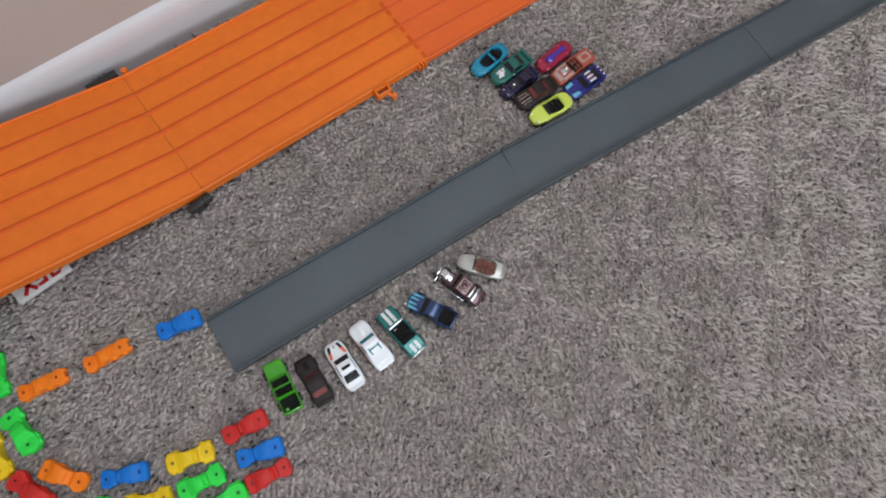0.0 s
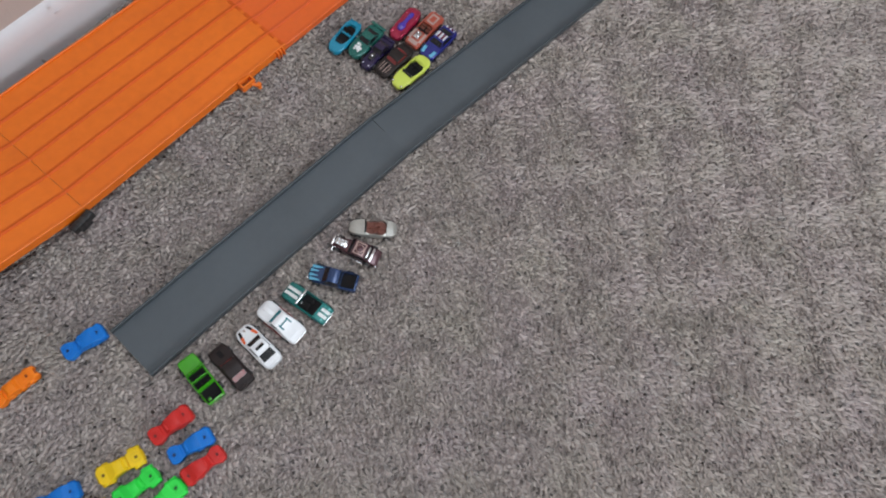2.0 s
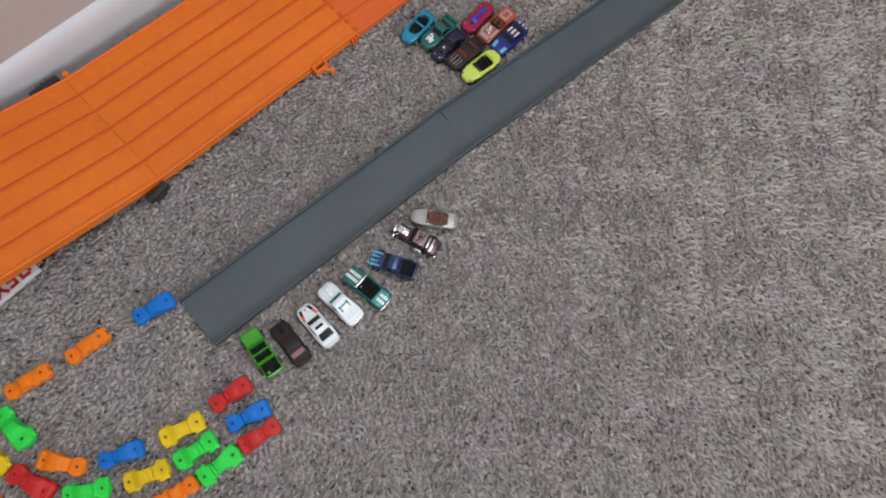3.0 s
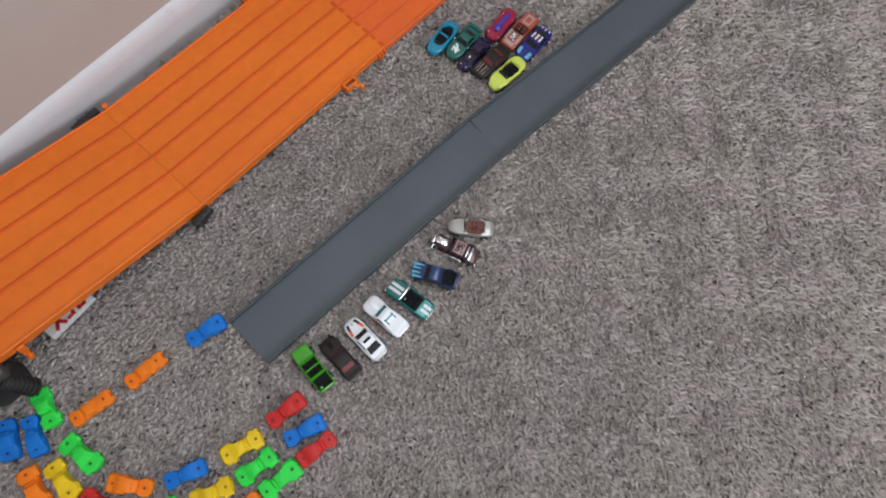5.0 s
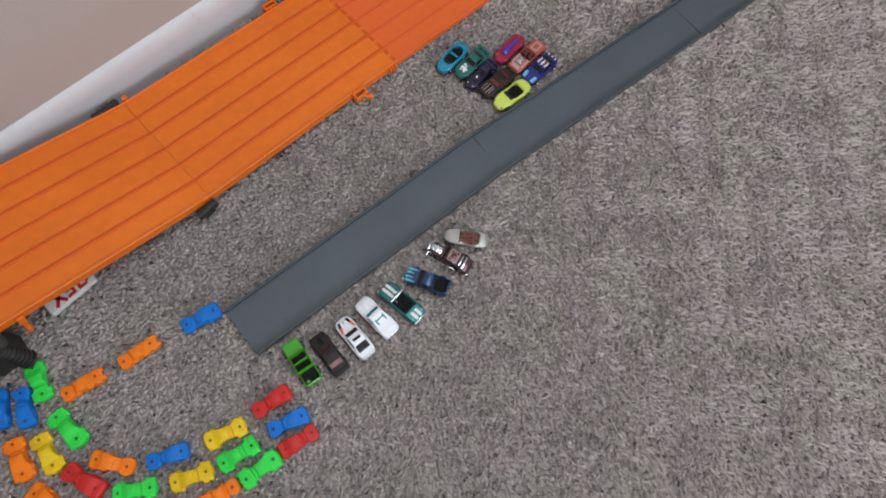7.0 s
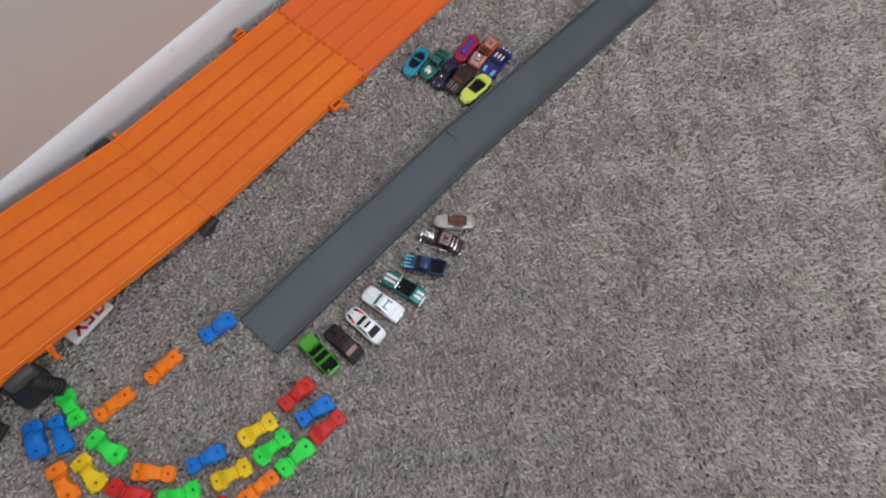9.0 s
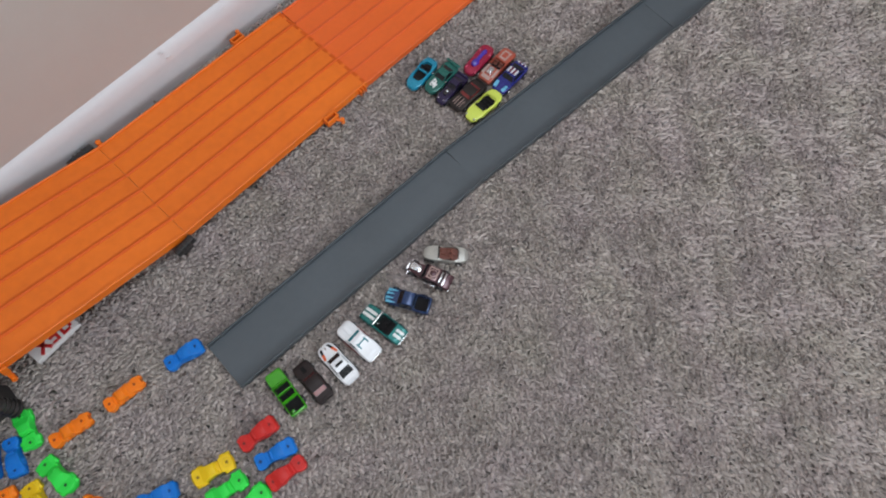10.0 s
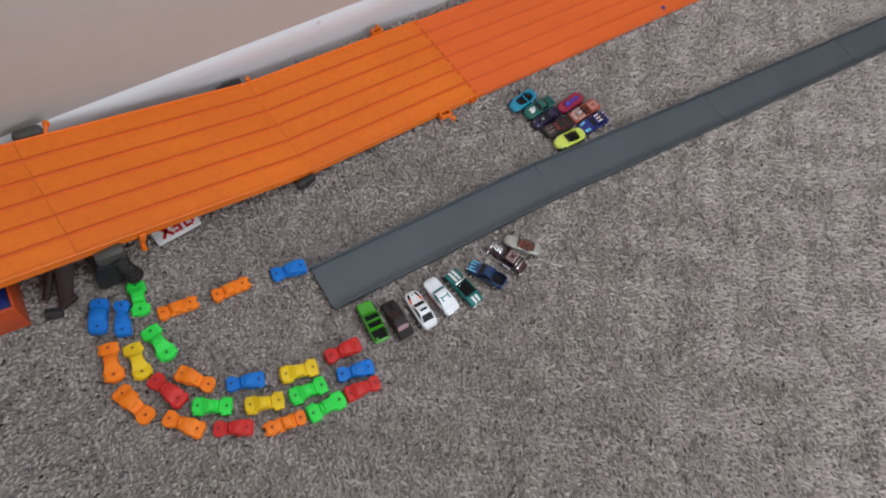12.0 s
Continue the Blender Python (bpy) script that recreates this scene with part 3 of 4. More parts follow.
def ring_at(x, z, outer, inner, rise, seg=20):
    """A low raised ring round a peg."""
    bm = bmesh.new()
    rows = [[bm.verts.new((x + r * math.cos(2 * math.pi * i / seg), r * math.sin(2 * math.pi * i / seg), z + dz)) for i in range(seg)]
            for r, dz in ((outer, -.0005), (outer * .94, rise), (inner * 1.05, rise), (inner, -.0005))]
    for p, q in zip(rows, rows[1:]):
        for i in range(seg):
            bm.faces.new((p[i], p[(i + 1) % seg], q[(i + 1) % seg], q[i]))
    return bm


def plastic_mesh_parts(shape, colour, root, length):
    d = PLASTIC_SHAPES[shape]
    L, mat = length, PLASTIC[colour]
    fat = d["fat"]

    def top(u):
        return curve_at(d["h"], u) * L

    secs = []
    for u in sorted({*np.linspace(0, 1, 41), .012, .988} | {u for u, _ in d["h"]}):
        w, h, x = curve_at(d["w"], u) * L * fat, top(u), (0.5 - u) * L
        half = [(w * .97, -.002), (w, .001), (w, min(h * .74, .0082)), (w * .96, h * .92), (w * .86, h), (w * .4, h * 1.015)]
        secs.append([(x, y, z) for y, z in half] + [(x, -y, z) for y, z in half[::-1]])
    part("shell", loft(secs), mat, root, smooth=32)
    # a raised roof panel, and a small slot before or behind it
    u0, u1 = d["panel"]
    um = (u0 + u1) / 2
    w, z = curve_at(d["w"], um) * L * fat, top(um)
    part("roof_panel", box((.5 - u1) * L, (.5 - u0) * L, -w * .72, w * .72, z - .0006, z + .0009, bevel=.0006), mat, root)
    u, depth = d["slot"]
    w, z = curve_at(d["w"], u) * L * fat, max(top(u), top(u + depth))
    part("slot_rim", box((.5 - u - depth) * L, (.5 - u) * L, -w * .62, w * .62, z - .0010, z + .0007, bevel=.0005), mat, root)
    for u in d["nubs"]:
        for s in (-1, 1):
            w, x = curve_at(d["w"], u) * L * fat, (0.5 - u) * L
            bm = tube(bmesh.new(), (x, s * w * .8, .0048), (x, s * (w + d["nub"] * L), .0048), .0054, .0042, seg=14)
            part("wheel", bm, mat, root)
    if d.get("prongs"):
        for s in (-1, 1):
            y = s * .10 * L
            part("tail_prong", box(-.5 * L - .0026, -.5 * L + .002, y - .0022, y + .0022, .0, .0092, bevel=.0007), mat, root)
    for u in (.14, .84):
        x, h = (0.5 - u) * L, top(u) * 1.015
        part("peg_ring", ring_at(x, h, .0036, .0020, .0011), mat, root)
        # no recess is cut: a dark plug carries the hole's shade
        part("peg_hole", tube(bmesh.new(), (x, 0, h - .002), (x, 0, h + .0004), .0021, seg=14), HOLE_SHADE[colour], root)
    part("nose_ring", ring_at((.5 - .14) * L, top(.14) * 1.0, .122 * L, .088 * L, .0009), mat, root)


PLASTIC_CARS = [
    # shape, colour, x, y, heading of the front, length
    ("van", "blue", -0.316, 0.073, 67, .062), ("sedan", "blue", -0.288, 0.054, 72, .063), ("racer", "green", -0.256, 0.0745, 259, .063),
    ("truck", "orange", -0.213, 0.032, 175, .066), ("truck", "orange", -0.130, 0.024, 179, .066), ("sedan", "blue", -0.034, 0.012, 172, .065),
    ("racer", "green", -0.257, -0.008, 100, .067), ("racer", "orange", -0.326, -0.004, 80, .066), ("racer", "yellow", -0.294, -0.020, 88, .064),
    ("sedan", "red", -0.275, -0.081, 112, .070), ("sedan", "orange", -0.235, -0.085, 308, .066), ("sedan", "orange", -0.322, -0.078, 289, .074),
    ("sedan", "orange", -0.275, -0.138, 129, .067), ("sedan", "blue", -0.174, -0.124, 160, .063), ("racer", "yellow", -0.098, -0.148, 347, .064),
    ("sedan", "red", -0.023, -0.152, 175, .066), ("sedan", "blue", -0.022, -0.190, 166, .066), ("racer", "yellow", -0.164, -0.167, 340, .063),
    ("racer", "green", -0.100, -0.182, 354, .064), ("sedan", "red", -0.026, -0.220, 354, .065), ("racer", "green", -0.087, -0.217, 178, .066),
    ("truck", "orange", -0.150, -0.209, 350, .067), ("racer", "green", -0.231, -0.134, 331, .062), ("sedan", "red", -0.218, -0.178, 152, .063),
]
PLASTIC_WORDS = {"racer": "racing car with bulging wheels", "sedan": "sedan with a rounded cabin", "truck": "narrow truck with a notched tail", "van": "wide boxy van"}
_built = {}
for shape, colour, x, y, turn, length in PLASTIC_CARS:
    length *= 0.93 if shape == "racer" else 0.90
    m = pose(x, y, 0.0005, random.uniform(-2, 2), random.uniform(-2, 2), turn)
    if (shape, colour) in _built:
        src, l0 = _built[shape, colour]
        ob = copy_thing(src, m)
        k = length / l0
        ob.scale = (k, k, 1)
        continue
    ob = thing("plastic_car", m, f"{colour} plastic toy {PLASTIC_WORDS[shape]} on the carpet", "toy car", f"{colour} plastic toy cars")
    plastic_mesh_parts(shape, colour, ob, length)
    _built[shape, colour] = (ob, length)


# ---------------------------------------------------------------- die-cast cars
class DieCast:
    """A die-cast car built along +x (front), width along y, standing on its wheels."""

    def __init__(self, label, x, y, turn, length, width, paint, group, w=None, h=None, tyre=M_TYRE, rim=M_CHROME, out=0.0, zb=.0035, wheels=(.19, .80), r=(.0056, .0058), base=M_DARK):
        self.L, self.W, self.paint = length, width, paint
        self.wt = w or [(0, .62), (.03, .80), (.10, .93), (.22, .98), (.45, .96), (.70, .99), (.88, .97), (.96, .88), (1, .70)]
        self.ht = h or [(0, .0085), (.03, .0105), (.12, .0122), (.32, .0135), (.5, .0140), (.75, .0142), (.93, .0138), (1, .0115)]
        self.cavities, self.zb = [], zb
        self.root = thing("diecast_car", pose(x, y, -0.0015, 0, 0, turn), label, "toy car", group)
        for u, rr in zip(wheels, r):
            for s in (-1, 1):
                yc, xc = s * (width / 2 * self.wid(u) - .0012 + out), self.X(u)
                t = tube(bmesh.new(), (xc, yc - .0026, rr), (xc, yc + .0026, rr), rr, seg=22)
                bmesh.ops.bevel(t, geom=[e for e in t.edges if any(len(f.verts) > 4 for f in e.link_faces)], offset=.0007, segments=2, affect="EDGES")
                wheel = part("wheel", t, tyre, self.root)
                part("rim", tube(bmesh.new(), (xc, yc + s * .0020, rr), (xc, yc + s * .0029, rr), rr * .62, rr * .5, seg=16), rim, wheel)
        part("chassis", box(-length * .46, length * .46, -width * .40, width * .40, .0022, .0045, bevel=.0006), base, self.root)

    def X(self, u):
        return (0.5 - u) * self.L

    def wid(self, u):
        return curve_at(self.wt, u)

    def top(self, u):
        return curve_at(self.ht, u)

    def body(self, crown=.0008):
        """The shell, with open wells sunk where the car has a cockpit or a bed."""
        us = set(np.linspace(0, 1, 29)) | {.012, .988}
        for a, b, depth, edge, power in self.cavities:
            us |= {a - .004, a + .004, b - .004, b + .004} | {(a + b) / 2 + (b - a) / 2 * k for k in (-.93, -.8, -.6, .6, .8, .93)}
        secs = []
        for u in sorted(us):
            w, h, x = self.W / 2 * self.wid(u), self.top(u), self.X(u)
            d, lip = 0.0, .80
            for a, b, depth, edge, power in self.cavities:
                if a < u < b:
                    d, lip = depth, edge * (1 - abs((2 * u - a - b) / (b - a)) ** power) ** (1 / power)
            half = [(w * .90, self.zb), (w * .99, self.zb + .0015), (w, h * .55), (w * .975, h - .0016), (w * .90, h), (w * (lip + .02), h + crown * .5),
                    (w * lip, h + crown * .5 - d), (w * min(.4, lip * .5), h + crown - d)]
            secs.append([(x, y, z) for y, z in half] + [(x, -y, z) for y, z in half[::-1]])
        part("body", loft(secs), self.paint, self.root, smooth=42)
        for a, b, depth, edge, power in self.cavities:
            mid = (a + b) / 2
            z = self.top(mid) - depth + .0009
            bm = bmesh.new()
            rows = []
            for k in (-.97, -.9, -.75, -.5, 0, .5, .75, .9, .97):
                u = mid + (b - a) / 2 * k
                w = self.W / 2 * self.wid(u) * edge * (1 - abs(k) ** power) ** (1 / power) - .0003
                rows.append([bm.verts.new((self.X(u), y, zz)) for y, zz in ((-w, z), (w, z), (w, z + .0006), (-w, z + .0006))])
            for p, q in zip(rows, rows[1:]):
                for n in range(4):
                    bm.faces.new((p[n], p[(n + 1) % 4], q[(n + 1) % 4], q[n]))
            bm.faces.new(rows[0][::-1])
            bm.faces.new(rows[-1])
            part("well_floor", bm, self.well, self.root, "dark recessed well")
        return self

    well = M_DARK

    def cavity(self, a, b, depth=.006, edge=.74, power=24):
        """A well; a low power rounds its outline towards an oval."""
        self.cavities.append((a, b, depth, edge, power))
        return self

    def decal(self, name, u0, u1, v0, v1, material, lift=.0005, label="", v2=None, v3=None):
        """A print on the top of the body between two places along and across it (-1 to 1)."""
        bm = bmesh.new()
        rows = []
        v2, v3 = v0 if v2 is None else v2, v1 if v3 is None else v3
        for i in range(5):
            f = i / 4
            u = u0 + (u1 - u0) * f
            a, b = v0 + (v2 - v0) * f, v1 + (v3 - v1) * f
            z = self.top(u) + .0008 + lift
            rows.append([bm.verts.new((self.X(u), (a + (b - a) * k / 2) * self.W / 2, z - .0006 * abs(a + (b - a) * k / 2) ** 2)) for k in range(3)])
        for p, q in zip(rows, rows[1:]):
            for k in range(2):
                bm.faces.new((p[k], p[k + 1], q[k + 1], q[k]))
        part(name, bm, material, self.root, label)
        return self

    def cabin(self, u0, u1, u2, u3, roof, glass=M_GLASS, roof_paint=None, wb=.86, wt=.66, pillars=True, slab=True):
        """A glasshouse from the windscreen's foot to the rear window's foot, with a roof skin and pillars."""
        W = self.W / 2

        def ring(u, wl, wu, z0, z1):
            x = self.X(u)
            return [(x, -wl, z0), (x, -wu, z1), (x, -wu * .5, z1 + .0004), (x, wu * .5, z1 + .0004), (x, wu, z1), (x, wl, z0)]

        def base(u):
            return self.top(u) - .0005

        rows = [ring(u0, W * wb * .94, W * wb * .92, base(u0), base(u0) + .001), ring(u1, W * wb, W * wt, base(u1), roof),
                ring((u1 + u2) / 2, W * wb, W * wt, base((u1 + u2) / 2), roof + .0005), ring(u2, W * wb, W * wt, base(u2), roof - .0002),
                ring(u3, W * wb * .95, W * wb * .9, base(u3), base(u3) + .001)]
        part("window_moulding", loft(rows), glass, self.root, "tinted window moulding", smooth=30)
        paint = roof_paint or self.paint
        if slab:
            um = (u1 + u2) / 2
            secs = []
            for u, z, k in ((u1 - .012, roof - .0002, .97), (u1 + .02, roof + .0007, 1.0), (um, roof + .0012, 1.02), (u2 - .02, roof + .0006, 1.0), (u2 + .012, roof - .0006, .97)):
                x, w = self.X(u), W * wt * k
                secs.append([(x, -w, z - .0006), (x, -w * .92, z + .0006), (x, 0, z + .0011), (x, w * .92, z + .0006), (x, w, z - .0006)])
            part("roof", loft(secs), paint, self.root)
        if pillars:
            for ua, ub in ((u0, u1), (u3, u2)):
                for s in (-1, 1):
                    a = Vector((self.X(ua), s * W * wb * .92, base(ua) + .001))
                    b = Vector((self.X(ub), s * W * wt * .98, roof + .0002))
                    part("pillar", tube(bmesh.new(), a, b, .0010, .0011, seg=6), paint, self.root)
        self.roof_z = roof
        return self

    def plate(self, name, u0, u1, v0, v1, z0, z1, material, label="", bevel=.0005, turn=0):
        """A small block somewhere on the car: a bumper, an engine, a seat, a wing."""
        x0, x1 = self.X(u1), self.X(u0)
        y0, y1 = v0 * self.W / 2, v1 * self.W / 2
        part(name, box(x0, x1, y0, y1, z0, z1, bevel=min(bevel, (z1 - z0) * .4, (x1 - x0) * .4, (y1 - y0) * .4)), material, self.root, label)
        return self

    def seats(self, u, material, z, n=2, depth=.11):
        for s in ((-.36, .36) if n == 2 else (0,)):
            w = .26
            self.plate("seat", u, u + depth, s - w, s + w, z, z + .0028, material, bevel=.0008)
            self.plate("seat_back", u + depth, u + depth + .045, s - w, s + w, z, z + .0058, material, bevel=.0008)
        return self

    def blob(self, name, u, v, z, r, material, squash=(1, 1, 1), label=""):
        bm = bmesh.new()
        bmesh.ops.create_icosphere(bm, subdivisions=2, radius=r)
        for p in bm.verts:
            p.co = Vector((p.co.x * squash[0] + self.X(u), p.co.y * squash[1] + v * self.W / 2, p.co.z * squash[2] + z))
        part(name, bm, material, self.root, label)
        return self


P_GREEN = car_paint("bright_green_paint", (0.055, 0.36, 0.014))
P_BLACK = surface("brown_black_paint", (0.022, 0.014, 0.014), .5, vary=.15, scale=180, specular=.3)
P_WHITE = car_paint("white_paint", (0.82, 0.83, 0.86), rough=.3, flake=.03)
P_TEAL = car_paint("teal_metallic_paint", (0.010, 0.165, 0.155), metal=.35)
P_BLUE = car_paint("blue_metallic_paint", (0.014, 0.042, 0.13), metal=.4)
P_PLUM = car_paint("plum_metallic_paint", (0.085, 0.035, 0.045), metal=.5, rough=.2)
P_SILVER = car_paint("silver_paint", (0.46, 0.45, 0.42), metal=.6, rough=.3)
P_AQUA = car_paint("aqua_paint", (0.008, 0.25, 0.40), metal=.15)
P_PINE = car_paint("dark_green_paint", (0.012, 0.125, 0.105), metal=.25)
P_INDIGO = car_paint("blackish_purple_paint", (0.018, 0.010, 0.055), metal=.35, rough=.15)
P_UMBER = surface("umber_black_paint", (0.020, 0.014, 0.013), .4, vary=.15, scale=180, specular=.35)
P_LIME = car_paint("lime_paint", (0.60, 0.70, 0.10), rough=.3, flake=.04)
P_MAGENTA = car_paint("crimson_metallic_paint", (0.36, 0.012, 0.055), metal=.4)
P_CORAL = car_paint("coral_paint", (0.40, 0.075, 0.045), rough=.3)
P_NAVY = car_paint("navy_metallic_paint", (0.020, 0.024, 0.21), metal=.35)
I_TEAL = surface("teal_glass_plastic", (0.02, 0.20, 0.24), .15, coat=.5)
I_RED = surface("red_glass_plastic", (0.20, 0.035, 0.035), .2, coat=.4)
I_VIOLET = surface("violet_glass_plastic", (0.06, 0.03, 0.34), .12, coat=.5)
I_RUST = surface("rust_brown_interior", (0.16, 0.045, 0.028), .5, vary=.25, scale=200)
I_ORANGE = surface("orange_print", (0.75, 0.13, 0.04), .4)
I_SKY = surface("light_blue_print", (0.12, 0.42, 0.60), .35)
I_CREAM = surface("cream_print", (0.42, 0.29, 0.26), .4, vary=.15, scale=300)
I_PINK = surface("pink_print", (0.55, 0.20, 0.18), .4)

BOXY_W = [(0, .80), (.02, .90), (.10, .96), (.5, .97), (.9, .96), (.98, .90), (1, .82)]
ROUND_W = [(0, .35), (.03, .58), (.08, .75), (.16, .90), (.27, .97), (.5, .93), (.72, 1.0), (.86, .95), (.94, .80), (.98, .62), (1, .42)]
ROW, HUDDLE = "cars lined up beside the track", "cars huddled beside the track"

# the row beside the grey track
c = DieCast("bright green die-cast open-cab pickup with a black bed", 0.042, -0.133, 86, .073, .0285, P_GREEN, ROW, w=BOXY_W, out=.0016,
            h=[(0, .011), (.02, .0135), (.30, .0150), (.34, .0205), (.66, .0205), (.69, .0165), (.98, .0165), (1, .015)])
c.cavity(.345, .49, .0085, .83).cavity(.515, .66, .0085, .83).cavity(.695, .965, .0075, .84).body()
c.plate("bed_latch", .885, .94, .30, .62, .0100, .0140, P_GREEN).plate("front_bumper", -.008, .012, -.80, .80, .004, .0085, M_DARK)
c.seats(.54, M_DARK, .0122, depth=.05)
c.decal("hood_line", .05, .29, -.03, .03, P_GREEN, lift=.0012)

c = DieCast("matte brown-black die-cast coupe with red tinted windows", 0.080, -0.148, 89, .068, .029, P_BLACK, ROW, w=BOXY_W)
c.body().cabin(.36, .425, .72, .82, .0205, glass=I_RED, wb=.78, wt=.75)
c.decal("hood_scoop", .10, .26, -.22, .22, M_DARK, lift=.0006)
c.plate("spoiler", .955, .985, -.85, .85, .0150, .0164, P_BLACK).plate("front_bumper", -.006, .014, -.8, .8, .005, .0085, M_DARK)

c = DieCast("white die-cast sports coupe with orange and black headlight prints", 0.124, -0.152, 91, .071, .030, P_WHITE, ROW,
            w=[(0, .50), (.03, .72), (.10, .90), (.22, .97), (.45, .94), (.70, .99), (.88, .95), (.96, .82), (1, .62)], base=P_BLUE)
c.body().cabin(.34, .46, .68, .84, .0205, wb=.80, wt=.70)
for s in (-1, 1):
    c.decal("headlight_print", .06, .19, s * .30, s * .56, M_DARK, lift=.0005, v2=s * .46, v3=s * .74)
    c.decal("flash_print", .18, .31, s * .42, s * .72, I_ORANGE, lift=.0007, v2=s * .60, v3=s * .84)
c.decal("badge_print", .07, .13, -.10, .10, M_CHROME, lift=.0002)
for s in (-1, 1):
    c.plate("side_sill", .28, .74, s * .97 - .05, s * .97 + .05, .0045, .0080, M_DARK)
c.plate("sunroof", .54, .60, -.42, .42, .0224, .0232, M_DARK, "dark roof slot").plate("rear_lip", .965, .99, -.7, .7, .0138, .0152, P_WHITE)

c = DieCast("white die-cast muscle car with teal windows and a red base", 0.168, -0.147, 96.5, .072, .031, P_WHITE, ROW, w=[(0, .55), (.03, .78), (.09, .92), (.20, .96), (.38, .90), (.50, .86), (.62, .93), (.76, 1.0), (.92, .95), (.98, .86), (1, .74)], base=car_paint("red_base_paint", (0.42, 0.03, 0.03)))
c.body().cabin(.34, .43, .58, .86, .0200, glass=I_TEAL, wb=.82, wt=.74)
fastback = loft([[(c.X(u), -w * c.W / 2, z - .0012), (c.X(u), -w * c.W / 2 * .94, z), (c.X(u), 0, z + .0005), (c.X(u), w * c.W / 2 * .94, z), (c.X(u), w * c.W / 2, z - .0012)]
                for u, w, z in ((.56, .74, .0209), (.64, .80, .0206), (.76, .88, .0180), (.88, .92, .0152))])
part("fastback", fastback, P_WHITE, c.root, "smooth white sloping tail")
c.plate("rear_slot", .585, .615, -.46, .46, .0200, .0217, I_TEAL, bevel=.0002)
for v in (-.46, .46):
    c.plate("rear_slot", .56, .70, v - .07, v + .07, .0190, .0213, I_TEAL, bevel=.0002)
c.plate("side_skirt", .18, .84, .93, 1.03, .0035, .0072, I_RED).plate("side_skirt", .18, .84, -1.03, -.93, .0035, .0072, I_RED)
c.plate("rear_bumper", .985, 1.01, -.84, .84, .0055, .0085, M_CHROME).plate("hood_bulge", .08, .30, -.20, .20, .0118, .0146, P_WHITE)

c = DieCast("teal die-cast convertible with white stripes and black interior", 0.212, -0.153, 100, .075, .030, P_TEAL, ROW, w=BOXY_W)
c.cavity(.375, .74, .0068, .78).body()
for s in (-1, 1):
    c.decal("stripe", .02, .31, s * .10, s * .42, M_WHITE_INK)
    c.decal("stripe", .80, .975, s * .10, s * .42, M_WHITE_INK)
c.plate("windscreen", .345, .372, -.80, .80, .0138, .0188, M_GLASS).plate("screen_frame", .340, .374, -.82, .82, .0186, .0194, M_CHROME)
c.seats(.46, M_DARK, .0085, depth=.09).plate("rear_bench", .66, .73, -.66, .66, .0085, .0130, M_DARK)
c.plate("rear_bumper", .985, 1.01, -.88, .88, .0050, .0085, M_CHROME).plate("front_bumper", -.01, .012, -.88, .88, .0050, .0085, M_CHROME)
c.plate("steering_wheel", .42, .435, .22, .5, .012, .0155, M_CHROME)

c = DieCast("dark blue die-cast pickup with light blue flames and black bed", 0.263, -0.151, 121, .072, .029, P_BLUE, ROW, out=.0008,
            w=[(0, .42), (.03, .66), (.09, .86), (.18, .98), (.32, .90), (.60, .88), (.72, .98), (.86, .98), (.97, .92), (1, .85)],
            h=[(0, .009), (.03, .0115), (.12, .0135), (.32, .0145), (.5, .0145), (.64, .0145), (.66, .0150), (.98, .0150), (1, .013)])
c.cavity(.675, .955, .0070, .78).body().cabin(.30, .415, .62, .66, .0222, wb=.88, wt=.74)
for s in (-1, 1):
    c.decal("flame", .03, .20, s * .08, s * .40, I_SKY, v2=s * .20, v3=s * .28)
    c.decal("flame", .05, .26, s * .46, s * .82, I_SKY, v2=s * .62, v3=s * .70, lift=.0003)
c.plate("tailgate", .965, .99, -.8, .8, .008, .0158, P_BLUE).plate("front_bumper", -.01, .012, -.6, .6, .0050, .0085, M_CHROME)

c = DieCast("plum metallic die-cast hot rod with chrome engine and cream roof print", 0.316, -0.143, 112, .073, .029, P_PLUM, ROW, out=.0022, r=(.0052, .0066), wheels=(.12, .80),
            w=[(0, .50), (.05, .58), (.20, .66), (.36, .80), (.50, .88), (.80, .88), (.95, .92), (1, .86)],
            h=[(0, .010), (.05, .0125), (.30, .0140), (.40, .0148), (.78, .0150), (.95, .0135), (1, .012)])
c.body().cabin(.36, .44, .72, .80, .0208, wb=.94, wt=.82, roof_paint=P_PLUM)
c.plate("engine_block", .05, .30, -.36, .36, .0118, .0172, M_CHROME, "chrome engine")
for u in (.08, .15, .22):
    for s in (-1, 1):
        c.blob("intake", u + .02, s * .24, .0178, .0022, M_CHROME)
        c.plate("exhaust", u, u + .03, s * .5 - .12, s * .5 + .12, .0100, .0124, M_CHROME)
for a, b, p, q in ((.47, .495, -.66, .66), (.665, .69, -.66, .66), (.495, .665, -.66, -.54), (.495, .665, .54, .66)):
    c.plate("roof_frame", a, b, p, q, .0226, .0236, I_CREAM, bevel=.0002)
c.blob("roof_ring", .58, 0, .0228, .0064, I_CREAM, (1, 1, .14)).blob("roof_disc", .58, 0, .0232, .0052, P_PLUM, (1, 1, .16))
c.plate("rear_window_bar", .74, .775, -.62, .62, .0190, .0204, M_CHROME)
c.plate("rear_deck", .82, .86, -.74, .74, .0140, .0165, M_CHROME).plate("rear_bumper", .975, 1.0, -1.0, 1.0, .0075, .0115, M_CHROME)
c.plate("front_axle", .02, .05, -1.0, 1.0, .0060, .0084, M_CHROME).plate("grille_shell", -.01, .03, -.46, .46, .0070, .0150, M_CHROME)
